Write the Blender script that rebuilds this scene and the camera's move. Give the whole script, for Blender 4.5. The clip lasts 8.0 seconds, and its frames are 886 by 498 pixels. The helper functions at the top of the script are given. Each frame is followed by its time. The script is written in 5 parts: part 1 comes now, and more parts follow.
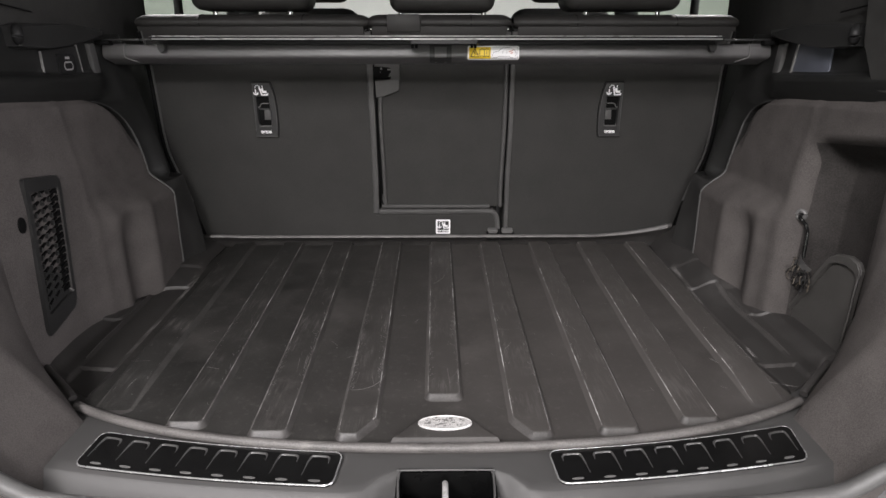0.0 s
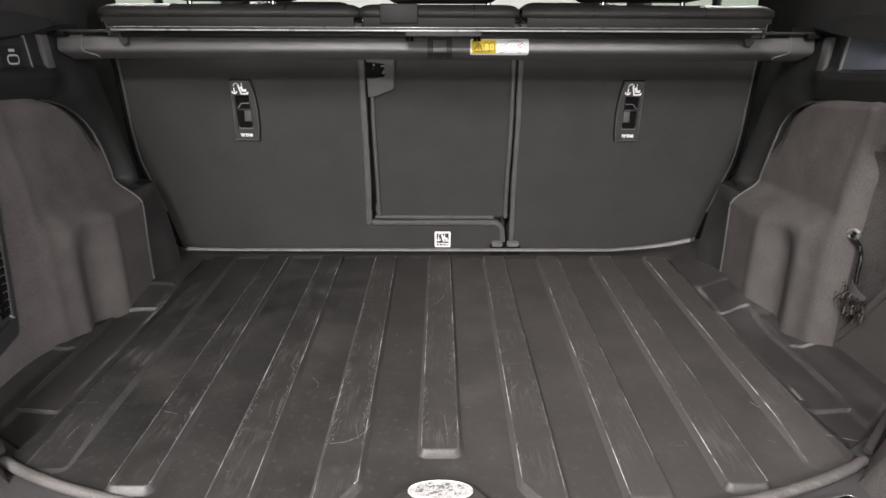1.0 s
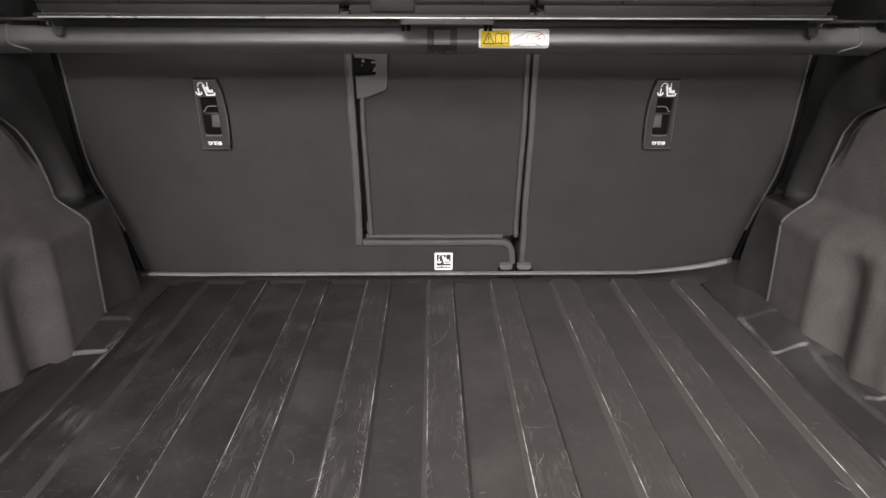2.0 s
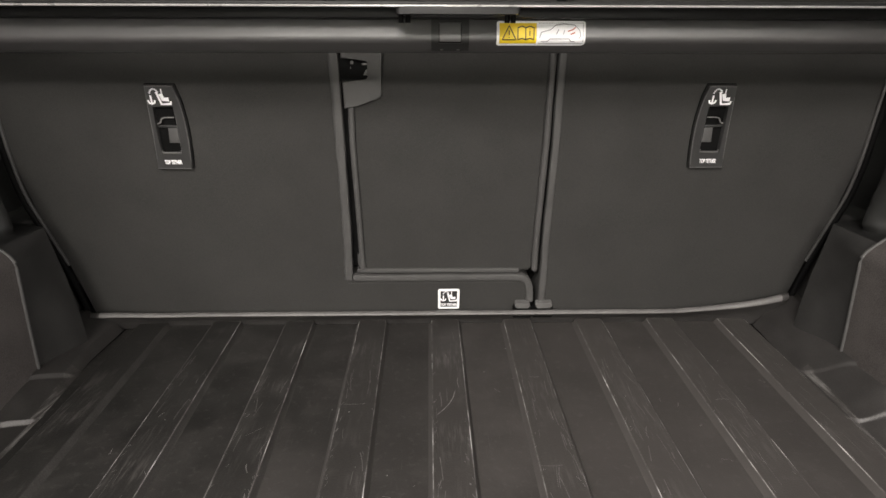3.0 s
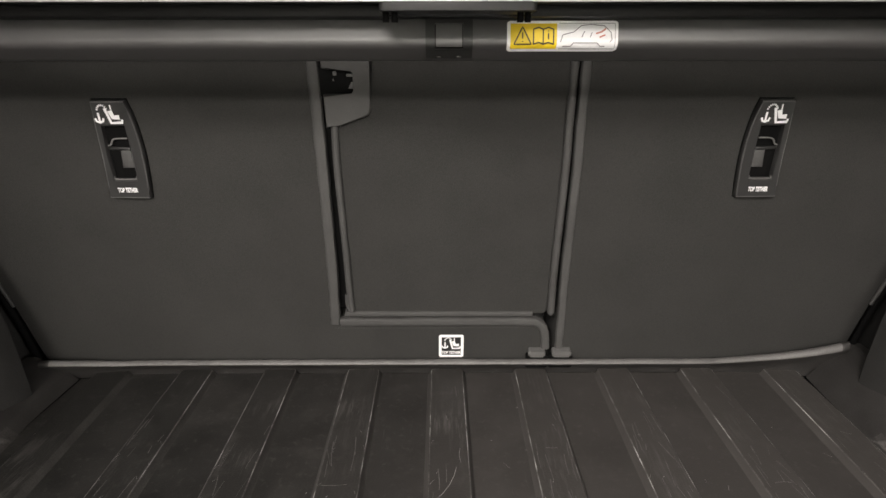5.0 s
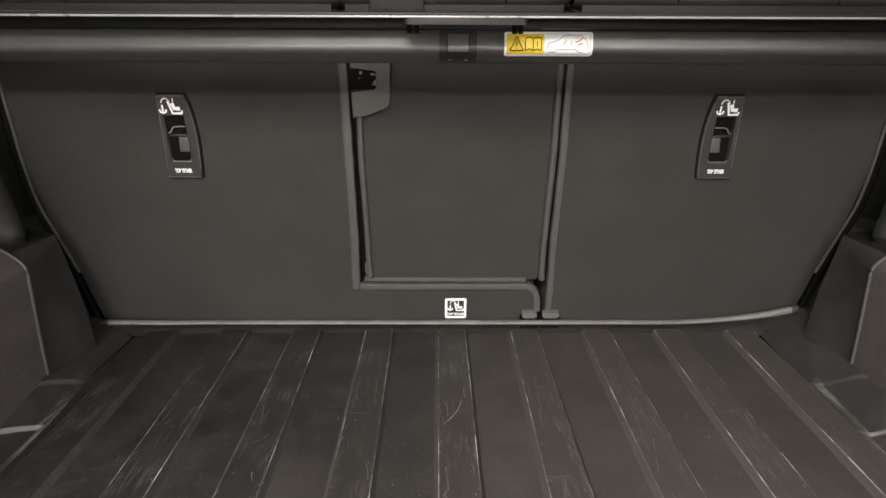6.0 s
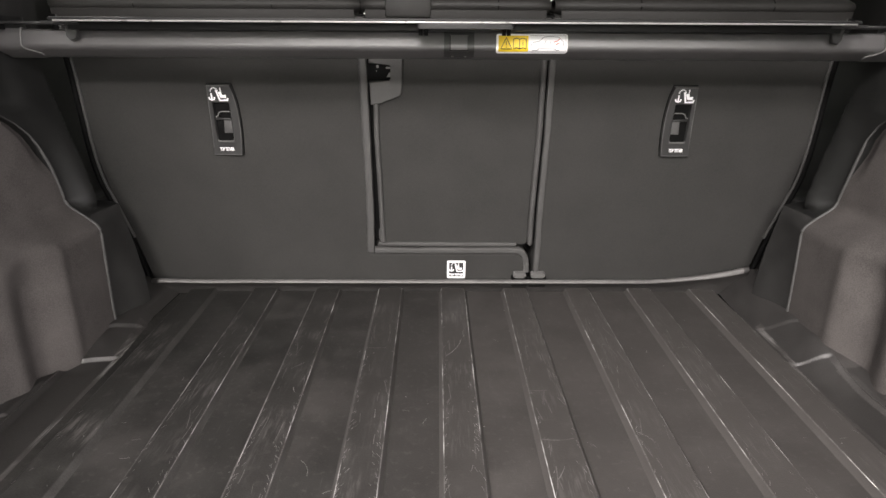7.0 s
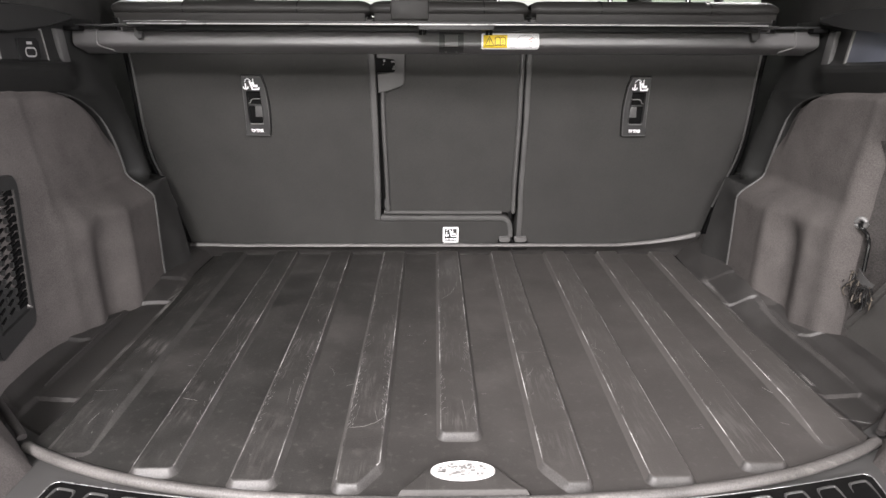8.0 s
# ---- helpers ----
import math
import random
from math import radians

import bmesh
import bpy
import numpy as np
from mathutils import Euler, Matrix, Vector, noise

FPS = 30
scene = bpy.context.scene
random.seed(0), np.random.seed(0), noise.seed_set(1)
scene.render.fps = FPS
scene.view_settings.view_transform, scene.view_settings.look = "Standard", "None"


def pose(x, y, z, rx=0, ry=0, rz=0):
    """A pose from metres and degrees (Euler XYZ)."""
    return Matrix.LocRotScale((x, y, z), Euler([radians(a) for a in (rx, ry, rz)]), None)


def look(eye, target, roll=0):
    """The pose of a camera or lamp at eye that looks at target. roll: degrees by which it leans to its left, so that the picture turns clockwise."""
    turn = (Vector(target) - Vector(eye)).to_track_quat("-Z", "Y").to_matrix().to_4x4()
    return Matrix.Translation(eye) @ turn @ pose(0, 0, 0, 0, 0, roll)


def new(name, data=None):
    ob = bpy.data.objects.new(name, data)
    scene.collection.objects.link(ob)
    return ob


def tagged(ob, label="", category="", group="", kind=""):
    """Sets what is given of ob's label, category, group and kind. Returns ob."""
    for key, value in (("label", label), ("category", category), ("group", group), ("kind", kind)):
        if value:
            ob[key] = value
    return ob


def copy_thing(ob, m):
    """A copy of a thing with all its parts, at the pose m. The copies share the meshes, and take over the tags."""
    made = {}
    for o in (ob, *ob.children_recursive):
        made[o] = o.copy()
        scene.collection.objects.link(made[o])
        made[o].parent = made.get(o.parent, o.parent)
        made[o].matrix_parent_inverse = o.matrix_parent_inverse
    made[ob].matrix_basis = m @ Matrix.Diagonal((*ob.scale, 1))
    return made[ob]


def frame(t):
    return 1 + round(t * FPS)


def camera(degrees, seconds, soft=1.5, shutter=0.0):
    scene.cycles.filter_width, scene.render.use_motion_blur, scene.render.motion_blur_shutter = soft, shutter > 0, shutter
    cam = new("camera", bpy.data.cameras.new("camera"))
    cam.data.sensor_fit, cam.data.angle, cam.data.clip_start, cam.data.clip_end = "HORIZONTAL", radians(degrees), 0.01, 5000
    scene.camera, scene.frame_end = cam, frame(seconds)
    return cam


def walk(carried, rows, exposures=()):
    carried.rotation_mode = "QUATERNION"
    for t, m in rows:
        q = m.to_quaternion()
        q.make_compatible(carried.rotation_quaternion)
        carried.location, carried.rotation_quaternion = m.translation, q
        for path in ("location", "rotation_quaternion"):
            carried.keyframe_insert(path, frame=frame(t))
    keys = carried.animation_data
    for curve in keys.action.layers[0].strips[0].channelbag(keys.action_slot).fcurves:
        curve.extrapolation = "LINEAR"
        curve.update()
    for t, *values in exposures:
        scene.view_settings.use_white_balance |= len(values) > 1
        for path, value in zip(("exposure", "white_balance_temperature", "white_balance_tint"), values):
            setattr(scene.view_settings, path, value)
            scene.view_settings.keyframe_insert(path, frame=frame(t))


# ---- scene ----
cam = camera(73.0, 8.0)
PATH = [
    (0, (-0.004, -0.225, 0.459), (0.016, 1.668, -0.185), -0.0),
    (0.5, (-0.001, -0.169, 0.456), (0.012, 1.725, -0.188), 0.1),
    (1, (0.004, -0.09, 0.448), (0.016, 1.803, -0.196), 0.2),
    (1.5, (-0.001, -0.007, 0.442), (0.021, 1.885, -0.205), 0.2),
    (3, (-0.019, 0.267, 0.428), (0.024, 2.165, -0.203), 0.1),
    (3.5, (-0.012, 0.341, 0.425), (0.019, 2.243, -0.195), 0.1),
    (4, (-0.007, 0.402, 0.423), (0.007, 2.309, -0.181), -0.1),
    (4.5, (-0.003, 0.424, 0.421), (0.004, 2.335, -0.168), -0.1),
    (6, (-0.018, 0.265, 0.427), (-0.001, 2.173, -0.171), 0.2),
    (6.5, (-0.028, 0.175, 0.425), (-0.009, 2.084, -0.171), 0.3),
    (7, (-0.025, 0.098, 0.431), (-0.006, 2.0, -0.187), 0.3),
    (7.5, (-0.023, -0.004, 0.427), (0.002, 1.897, -0.195), 0.3),
    (8, (-0.024, -0.107, 0.427), (0.003, 1.794, -0.196), 0.2),
]
EXPOSURES = [(0.0, 0.13, 6480, 10.5), (0.5, 0.47, 6510, 10), (1.0, 0.68, 6540, 10), (1.5, 0.66, 6550, 9), (3.0, 0.46, 6900, 8.5), (3.5, 0.36, 6950, 8.5), (4.5, 0.31, 6950, 8),
             (6.0, 0.51, 6950, 9), (6.5, 0.68, 6850, 9), (7.0, 0.83, 6700, 10), (7.5, 0.90, 6580, 10.5), (8.0, 1.08, 6520, 11)]
walk(cam, [(t, look(eye, target, roll)) for t, eye, target, roll in PATH], EXPOSURES)

# ---- light: a bright hall with rows of ceiling lamps round the car ----
world = bpy.data.worlds.new("hall_air")
world.use_nodes = True
world.node_tree.nodes["Background"].inputs["Color"].default_value = (0.9, 0.95, 1.0, 1)
world.node_tree.nodes["Background"].inputs["Strength"].default_value = 0.03
scene.world = world


def area_lamp(name, x, y, z, sx, sy, watts, colour, tilt=0, swing=0):
    data = bpy.data.lights.new(name, "AREA")
    data.shape, data.size, data.size_y, data.energy, data.color = "RECTANGLE", sx, sy, watts, colour
    lamp = new(name, data)
    lamp.location, lamp.rotation_euler = (x, y, z), (radians(tilt), radians(swing), 0)
    return lamp


for lx, ly, sx, sy, power in ((-1.0, -2.3, 0.8, 1.4, 205), (-1.7, -0.9, 0.8, 1.4, 90), (-0.2, -4.7, 1.6, 1.4, 400), (1.9, -4.2, 0.8, 1.2, 110), (-1.6, 4.0, 0.5, 1.4, 200), (1.6, 4.0, 0.5, 1.4, 200)):
    area_lamp("ceiling_lamp", lx, ly, 2.25, sx, sy, power, (1.0, 0.955, 0.96))
# daylight in the wide window beside the car
area_lamp("window_daylight", 4.97, -2.4, 0.95, 2.0, 3.2, 270, (1.0, 0.955, 1.0), 0, 90)



# ---- materials ----
def node_material(name, colour, rough=0.6, metal=0.0, spread=0.25, scale=40.0, grain=900.0, bump=0.15, dist=0.0006,
                  tint=None, rough_spread=0.1, spec=0.5, broad=0.5):
    """A surface with colour and gloss varied at two scales and fine relief, in metres."""
    m = bpy.data.materials.new(name)
    m.use_nodes = True
    nt = m.node_tree
    p = nt.nodes["Principled BSDF"]
    co = nt.nodes.new("ShaderNodeTexCoord")
    big, fine = nt.nodes.new("ShaderNodeTexNoise"), nt.nodes.new("ShaderNodeTexNoise")
    big.inputs["Scale"].default_value, big.inputs["Detail"].default_value = scale, 4
    fine.inputs["Scale"].default_value, fine.inputs["Detail"].default_value = grain, 2
    for n in (big, fine):
        nt.links.new(co.outputs["Object"], n.inputs["Vector"])
    mixv = nt.nodes.new("ShaderNodeMath")
    mixv.operation = "MULTIPLY_ADD"
    mixv.inputs[1].default_value, mixv.inputs[2].default_value = broad, 0.0
    add = nt.nodes.new("ShaderNodeMath")
    add.operation = "MULTIPLY_ADD"
    add.inputs[1].default_value = 1 - broad
    nt.links.new(big.outputs["Fac"], mixv.inputs[0])
    nt.links.new(fine.outputs["Fac"], add.inputs[0])
    nt.links.new(mixv.outputs[0], add.inputs[2])
    ramp = nt.nodes.new("ShaderNodeValToRGB")
    lo = [max(0, c * (1 - spread)) for c in colour]
    hi = [min(1, c * (1 + spread) * (t if tint else 1)) for c, t in zip(colour, tint or (1, 1, 1))]
    ramp.color_ramp.elements[0].position, ramp.color_ramp.elements[0].color = 0.35, (*lo, 1)
    ramp.color_ramp.elements[1].position, ramp.color_ramp.elements[1].color = 0.65, (*hi, 1)
    nt.links.new(add.outputs[0], ramp.inputs["Fac"])
    nt.links.new(ramp.outputs["Color"], p.inputs["Base Color"])
    rr = nt.nodes.new("ShaderNodeMapRange")
    rr.inputs["To Min"].default_value, rr.inputs["To Max"].default_value = rough - rough_spread, min(1, rough + rough_spread)
    nt.links.new(big.outputs["Fac"], rr.inputs["Value"])
    nt.links.new(rr.outputs["Result"], p.inputs["Roughness"])
    p.inputs["Metallic"].default_value = metal
    p.inputs["Specular IOR Level"].default_value = spec
    if bump:
        b = nt.nodes.new("ShaderNodeBump")
        b.inputs["Strength"].default_value, b.inputs["Distance"].default_value = bump, dist
        nt.links.new(fine.outputs["Fac"], b.inputs["Height"])
        nt.links.new(b.outputs["Normal"], p.inputs["Normal"])
    return m


def scratch_layer(m, colour, stretch, turn, threshold, width, strength):
    """Adds thin worn streaks of a lighter colour over a material, along one direction."""
    nt = m.node_tree
    p = nt.nodes["Principled BSDF"]
    co = nt.nodes.new("ShaderNodeTexCoord")
    mp = nt.nodes.new("ShaderNodeMapping")
    mp.inputs["Scale"].default_value, mp.inputs["Rotation"].default_value = stretch, (0, 0, radians(turn))
    warp = nt.nodes.new("ShaderNodeTexNoise")
    warp.inputs["Scale"].default_value, warp.inputs["Detail"].default_value = 1.0, 5
    nt.links.new(co.outputs["Object"], mp.inputs["Vector"])
    nt.links.new(mp.outputs["Vector"], warp.inputs["Vector"])
    cut = nt.nodes.new("ShaderNodeMapRange")
    cut.inputs["From Min"].default_value, cut.inputs["From Max"].default_value = threshold, threshold + width
    nt.links.new(warp.outputs["Fac"], cut.inputs["Value"])
    patch = nt.nodes.new("ShaderNodeTexNoise")
    patch.inputs["Scale"].default_value, patch.inputs["Detail"].default_value = 9.0, 3
    nt.links.new(co.outputs["Object"], patch.inputs["Vector"])
    cut2 = nt.nodes.new("ShaderNodeMapRange")
    cut2.inputs["From Min"].default_value, cut2.inputs["From Max"].default_value = 0.45, 0.65
    cut2.inputs["To Max"].default_value = strength
    nt.links.new(patch.outputs["Fac"], cut2.inputs["Value"])
    mul = nt.nodes.new("ShaderNodeMath")
    mul.operation = "MULTIPLY"
    nt.links.new(cut.outputs["Result"], mul.inputs[0])
    nt.links.new(cut2.outputs["Result"], mul.inputs[1])
    mix = nt.nodes.new("ShaderNodeMix")
    mix.data_type = "RGBA"
    old = p.inputs["Base Color"].links[0].from_socket
    nt.links.new(mul.outputs[0], mix.inputs[0])
    nt.links.new(old, mix.inputs[6])
    mix.inputs[7].default_value = (*colour, 1)
    nt.links.new(mix.outputs[2], p.inputs["Base Color"])


SIDE_TRIM = node_material("grained_side_trim", (0.0115, 0.0117, 0.0112), 0.48, spread=0.2, scale=20, grain=1300, bump=0.2, spec=0.36)
LOWER_TRIM = node_material("paler_lower_trim", (0.031, 0.0303, 0.0293), 0.8, spread=0.25, scale=20, grain=900, bump=0.3, spec=0.2)
SEAT_FELT = node_material("charcoal_seat_felt", (0.034, 0.0333, 0.0319), 0.9, spread=0.20, scale=16, grain=900, bump=0.4, dist=0.0007, spec=0.15, broad=0.3)
SIDE_CARPET = node_material("brown_grey_side_carpet", (0.070, 0.0640, 0.0612), 0.95, spread=0.26, scale=22, grain=620, bump=0.35, dist=0.0010, spec=0.1, broad=0.36)
# carpet colour darkened to hold the bin's shade; also some net strands
BIN = node_material("shade_dark_bin_carpet", (0.036, 0.0333, 0.0318), 0.92, spread=0.35, scale=20, grain=420, bump=0.7, dist=0.0012, spec=0.1)
FLAP = node_material("dull_grey_rubber_flap", (0.056, 0.0535, 0.0505), 0.55, spread=0.2, scale=20, grain=900, bump=0.2, spec=0.35)
FLOOR_FELT = node_material("dark_floor_felt", (0.02, 0.02, 0.02), 0.95, bump=0.5, spec=0.2)
RUBBER = node_material("worn_black_rubber", (0.0190, 0.0187, 0.0175), 0.55, spread=0.35, scale=18, grain=600, bump=0.3, spec=0.3)
CLEAN_RUBBER = node_material("clean_black_rubber", (0.033, 0.0312, 0.0300), 0.5, spread=0.25, scale=25, grain=700, bump=0.15, spec=0.35)
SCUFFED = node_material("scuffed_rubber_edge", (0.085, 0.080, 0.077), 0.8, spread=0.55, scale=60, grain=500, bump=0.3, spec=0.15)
RUBBED = node_material("rubbed_rubber_shoulder", (0.045, 0.042, 0.040), 0.55, spread=0.4, scale=60, grain=500, bump=0.3, spec=0.4)
RIB_TOP = node_material("scratched_rib_rubber", (0.0210, 0.0204, 0.0191), 0.52, spread=0.40, scale=30, grain=500, bump=0.35, spec=0.32)
# wall and riser colours include the light these faces catch, besides dust and wear
RIB_WALL = node_material("dusty_lit_rib_wall", (0.045, 0.0430, 0.0408), 0.6, spread=0.3, scale=30, grain=600, bump=0.2, spec=0.3)
RISER = node_material("worn_and_lit_riser", (0.043, 0.0402, 0.0385), 0.5, spread=0.35, scale=40, grain=600, bump=0.2)
RUBBER_EDGE = node_material("grey_worn_rubber_edge", (0.080, 0.075, 0.072), 0.55, spread=0.4, scale=14, grain=600, bump=0.2)
# worn rubber, made paler to carry the highlight along the lip
LIP = node_material("worn_highlit_rubber_lip", (0.105, 0.101, 0.098), 0.5, spread=0.3, scale=30, grain=700, bump=0.15)
RUBBER_END = node_material("rubber_rib_end", (0.037, 0.0343, 0.0328), 0.6, spread=0.25, scale=60, grain=600, bump=0.2)
WEAR = node_material("pale_scratches", (0.22, 0.213, 0.208), 0.7, spread=0.6, scale=120, grain=900, bump=0.0)
TRIM = node_material("black_grained_plastic", (0.0175, 0.0175, 0.0172), 0.44, spread=0.2, scale=20, grain=1500, bump=0.15, spec=0.5)
PIPING = node_material("dark_rubber_piping", (0.056, 0.0548, 0.0535), 0.6, spread=0.15, bump=0.1)
BAR = node_material("dull_black_bar", (0.012, 0.012, 0.012), 0.5, spread=0.2, bump=0.05, spec=0.25)
RIM = node_material("dull_metal_rim", (0.46, 0.46, 0.46), 0.26, 0.7, spread=0.25, scale=60, grain=900, bump=0.05)
SMEAR = node_material("grey_rubber_smear", (0.105, 0.099, 0.095), 0.7, spread=0.5, scale=90, grain=700, bump=0.0)
STEEL = node_material("bright_worn_steel", (0.62, 0.61, 0.60), 0.38, 0.5, spread=0.3, scale=200, grain=900, bump=0.1)
STRIP = node_material("dull_grey_strip", (0.12, 0.118, 0.115), 0.45, 0.2, spread=0.12, bump=0.05)
RIDGE = node_material("satin_black_ridge", (0.050, 0.049, 0.048), 0.30, spread=0.1, scale=30, bump=0.02, spec=0.6)
TUBE = node_material("satin_black_tube", (0.052, 0.0500, 0.0500), 0.42, spread=0.1, scale=15, grain=1200, bump=0.03, spec=0.95)
SILL = node_material("grey_sill_plastic", (0.051, 0.0498, 0.0490), 0.50, spread=0.15, scale=12, grain=1800, bump=0.2, spec=0.38)
SEAL = node_material("grey_rubber_seal", (0.065, 0.064, 0.063), 0.5, spread=0.15, scale=20, grain=800, bump=0.1)
WELL = node_material("black_latch_well", (0.003, 0.003, 0.003), 0.3, spread=0.2, bump=0.0, spec=0.12)
GLOSS = node_material("gloss_black_plastic", (0.006, 0.006, 0.006), 0.14, spread=0.2, scale=30, bump=0.0, rough_spread=0.05)
LEATHER = node_material("black_leather", (0.020, 0.019, 0.018), 0.6, spread=0.2, scale=20, grain=600, bump=0.3, dist=0.0008, spec=0.35)
CHROME = node_material("chrome", (0.75, 0.75, 0.76), 0.12, 1.0, spread=0.05, bump=0.0, rough_spread=0.05)
EDGE_LINE = node_material("bright_edge_line", (0.50, 0.49, 0.48), 0.3, 0.4, spread=0.15, scale=40, bump=0.0)
SATIN = node_material("satin_silver_trim", (0.20, 0.196, 0.19), 0.4, 0.35, spread=0.1, bump=0.05)
# blue-grey paints the bluish reflection on the insert
BLUE_GREY = node_material("satin_panel_blue_reflection", (0.13, 0.14, 0.17), 0.4, 0.3, spread=0.1, scale=30, bump=0.05)
WHITE = node_material("white_label_print", (0.86, 0.85, 0.86), 0.5, spread=0.04, bump=0.0)
YELLOW = node_material("yellow_label_print", (0.80, 0.56, 0.02), 0.5, spread=0.04, bump=0.0)
INK = node_material("black_print", (0.015, 0.015, 0.015), 0.5, spread=0.1, bump=0.0)
GREY_INK = node_material("grey_print", (0.22, 0.2, 0.22), 0.5, spread=0.1, bump=0.0)
RED_INK = node_material("red_print", (0.45, 0.12, 0.08), 0.5, spread=0.1, bump=0.0)
TAN = node_material("tan_elastic_thread", (0.075, 0.062, 0.047), 0.7, spread=0.3, bump=0.0)
# for black plastic, and for sheets that stand in for deep shade
DARK = node_material("black_plastic_and_shade", (0.004, 0.004, 0.004), 0.7, bump=0.0, spec=0.08)
BADGE = node_material("brushed_silver_badge", (0.52, 0.51, 0.50), 0.42, 0.3, spread=0.4, scale=320, grain=900, bump=0.4)
EDGE = node_material("pale_moulded_edge", (0.075, 0.074, 0.073), 0.4, spread=0.2, scale=60, grain=900, bump=0.05)
PLATE = node_material("dark_grey_moulding", (0.030, 0.0297, 0.0295), 0.42, spread=0.12, scale=30, grain=1500, bump=0.1)
LINER = node_material("dark_roof_lining", (0.030, 0.0295, 0.028), 0.9, bump=0.3, spec=0.2)
WALL = node_material("pale_grey_hall_wall", (0.46, 0.48, 0.45), 0.8, spread=0.06, scale=2, grain=60, bump=0.1)
HALL_FLOOR = node_material("grey_hall_floor", (0.15, 0.15, 0.145), 0.5, spread=0.15, scale=2, grain=80, bump=0.05)
PAINT = node_material("dark_car_paint", (0.03, 0.03, 0.032), 0.25, spread=0.05, bump=0.0)


def dust_layer(m, colour, scale, offset, lo, hi, strength):
    """Broad patches of settled dust over a material."""
    nt = m.node_tree
    p = nt.nodes["Principled BSDF"]
    co, mp, nz, cut_ = (nt.nodes.new(k) for k in ("ShaderNodeTexCoord", "ShaderNodeMapping", "ShaderNodeTexNoise", "ShaderNodeMapRange"))
    mp.inputs["Location"].default_value = offset
    nz.inputs["Scale"].default_value, nz.inputs["Detail"].default_value, nz.inputs["Roughness"].default_value = scale, 6, 0.6
    nt.links.new(co.outputs["Object"], mp.inputs["Vector"])
    nt.links.new(mp.outputs["Vector"], nz.inputs["Vector"])
    nt.links.new(nz.outputs["Fac"], cut_.inputs["Value"])
    cut_.inputs["From Min"].default_value, cut_.inputs["From Max"].default_value, cut_.inputs["To Max"].default_value = lo, hi, strength
    mix = nt.nodes.new("ShaderNodeMix")
    mix.data_type = "RGBA"
    nt.links.new(cut_.outputs["Result"], mix.inputs[0])
    nt.links.new(p.inputs["Base Color"].links[0].from_socket, mix.inputs[6])
    mix.inputs[7].default_value = (*colour, 1)
    nt.links.new(mix.outputs[2], p.inputs["Base Color"])


def paler_across(m, colour, x0, x1, strength):
    """A paler tone laid over a material, growing unevenly across the mat from x0 to x1."""
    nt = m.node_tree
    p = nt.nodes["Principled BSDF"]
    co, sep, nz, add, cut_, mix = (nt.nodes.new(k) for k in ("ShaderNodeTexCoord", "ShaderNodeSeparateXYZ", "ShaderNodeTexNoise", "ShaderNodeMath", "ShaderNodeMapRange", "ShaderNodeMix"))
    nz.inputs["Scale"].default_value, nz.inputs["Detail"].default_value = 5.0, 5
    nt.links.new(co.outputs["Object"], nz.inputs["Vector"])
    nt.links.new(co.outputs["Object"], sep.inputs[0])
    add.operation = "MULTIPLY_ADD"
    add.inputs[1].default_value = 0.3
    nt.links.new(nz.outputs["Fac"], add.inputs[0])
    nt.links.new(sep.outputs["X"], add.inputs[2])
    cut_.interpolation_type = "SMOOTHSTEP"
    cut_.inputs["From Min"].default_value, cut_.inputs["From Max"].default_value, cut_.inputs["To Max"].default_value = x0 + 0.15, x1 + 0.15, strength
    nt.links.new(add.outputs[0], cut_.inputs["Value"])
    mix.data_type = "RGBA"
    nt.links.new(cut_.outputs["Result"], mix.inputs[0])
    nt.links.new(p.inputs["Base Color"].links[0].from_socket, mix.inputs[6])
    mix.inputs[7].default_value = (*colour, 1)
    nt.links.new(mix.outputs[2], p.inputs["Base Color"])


# mat rubber, rib tops and rib walls grow paler towards positive x
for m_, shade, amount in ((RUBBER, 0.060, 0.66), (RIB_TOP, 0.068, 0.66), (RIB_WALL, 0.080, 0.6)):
    paler_across(m_, (shade, 0.91 * shade, 0.863 * shade), -0.42, 0.30, amount)
dust_layer(RUBBER, (0.082, 0.075, 0.071), 3.2, (0.3, 0.1, 0), 0.48, 0.74, 0.32)
dust_layer(RUBBER, (0.095, 0.087, 0.083), 7, (4.3, 6.1, 0), 0.50, 0.72, 0.28)
dust_layer(RUBBER, (0.080, 0.074, 0.070), 26, (1.3, 2.1, 0), 0.55, 0.75, 0.25)
dust_layer(RUBBER, (0.085, 0.079, 0.075), 110, (3.1, 0.7, 0), 0.56, 0.70, 0.35)
dust_layer(RUBBER, (0.012, 0.011, 0.0105), 9, (5.3, 1.7, 0), 0.52, 0.78, 0.25)
dust_layer(SIDE_CARPET, (0.105, 0.095, 0.090), 11, (0.7, 0.4, 0.2), 0.48, 0.72, 0.3)
for angle in (3, -8, 38):
    scratch_layer(RUBBER, (0.10, 0.094, 0.090), (520, 20, 1), angle, 0.66, 0.06, 0.35)
for stretch_, angle, cut_at, amount in (((620, 36, 1), 62, 0.60, 0.45), ((620, 36, 1), -52, 0.61, 0.45), ((700, 40, 1), 9, 0.64, 0.30), ((480, 60, 1), -20, 0.63, 0.35)):
    scratch_layer(RIB_TOP, (0.115, 0.109, 0.105), stretch_, angle, cut_at, 0.08, amount)
for stretch_, angle, cut_at in (((150, 15, 1), 2, 0.53), ((240, 26, 1), -14, 0.56)):
    scratch_layer(RIB_TOP, (0.092, 0.086, 0.082), stretch_, angle, cut_at, 0.16, 0.75)
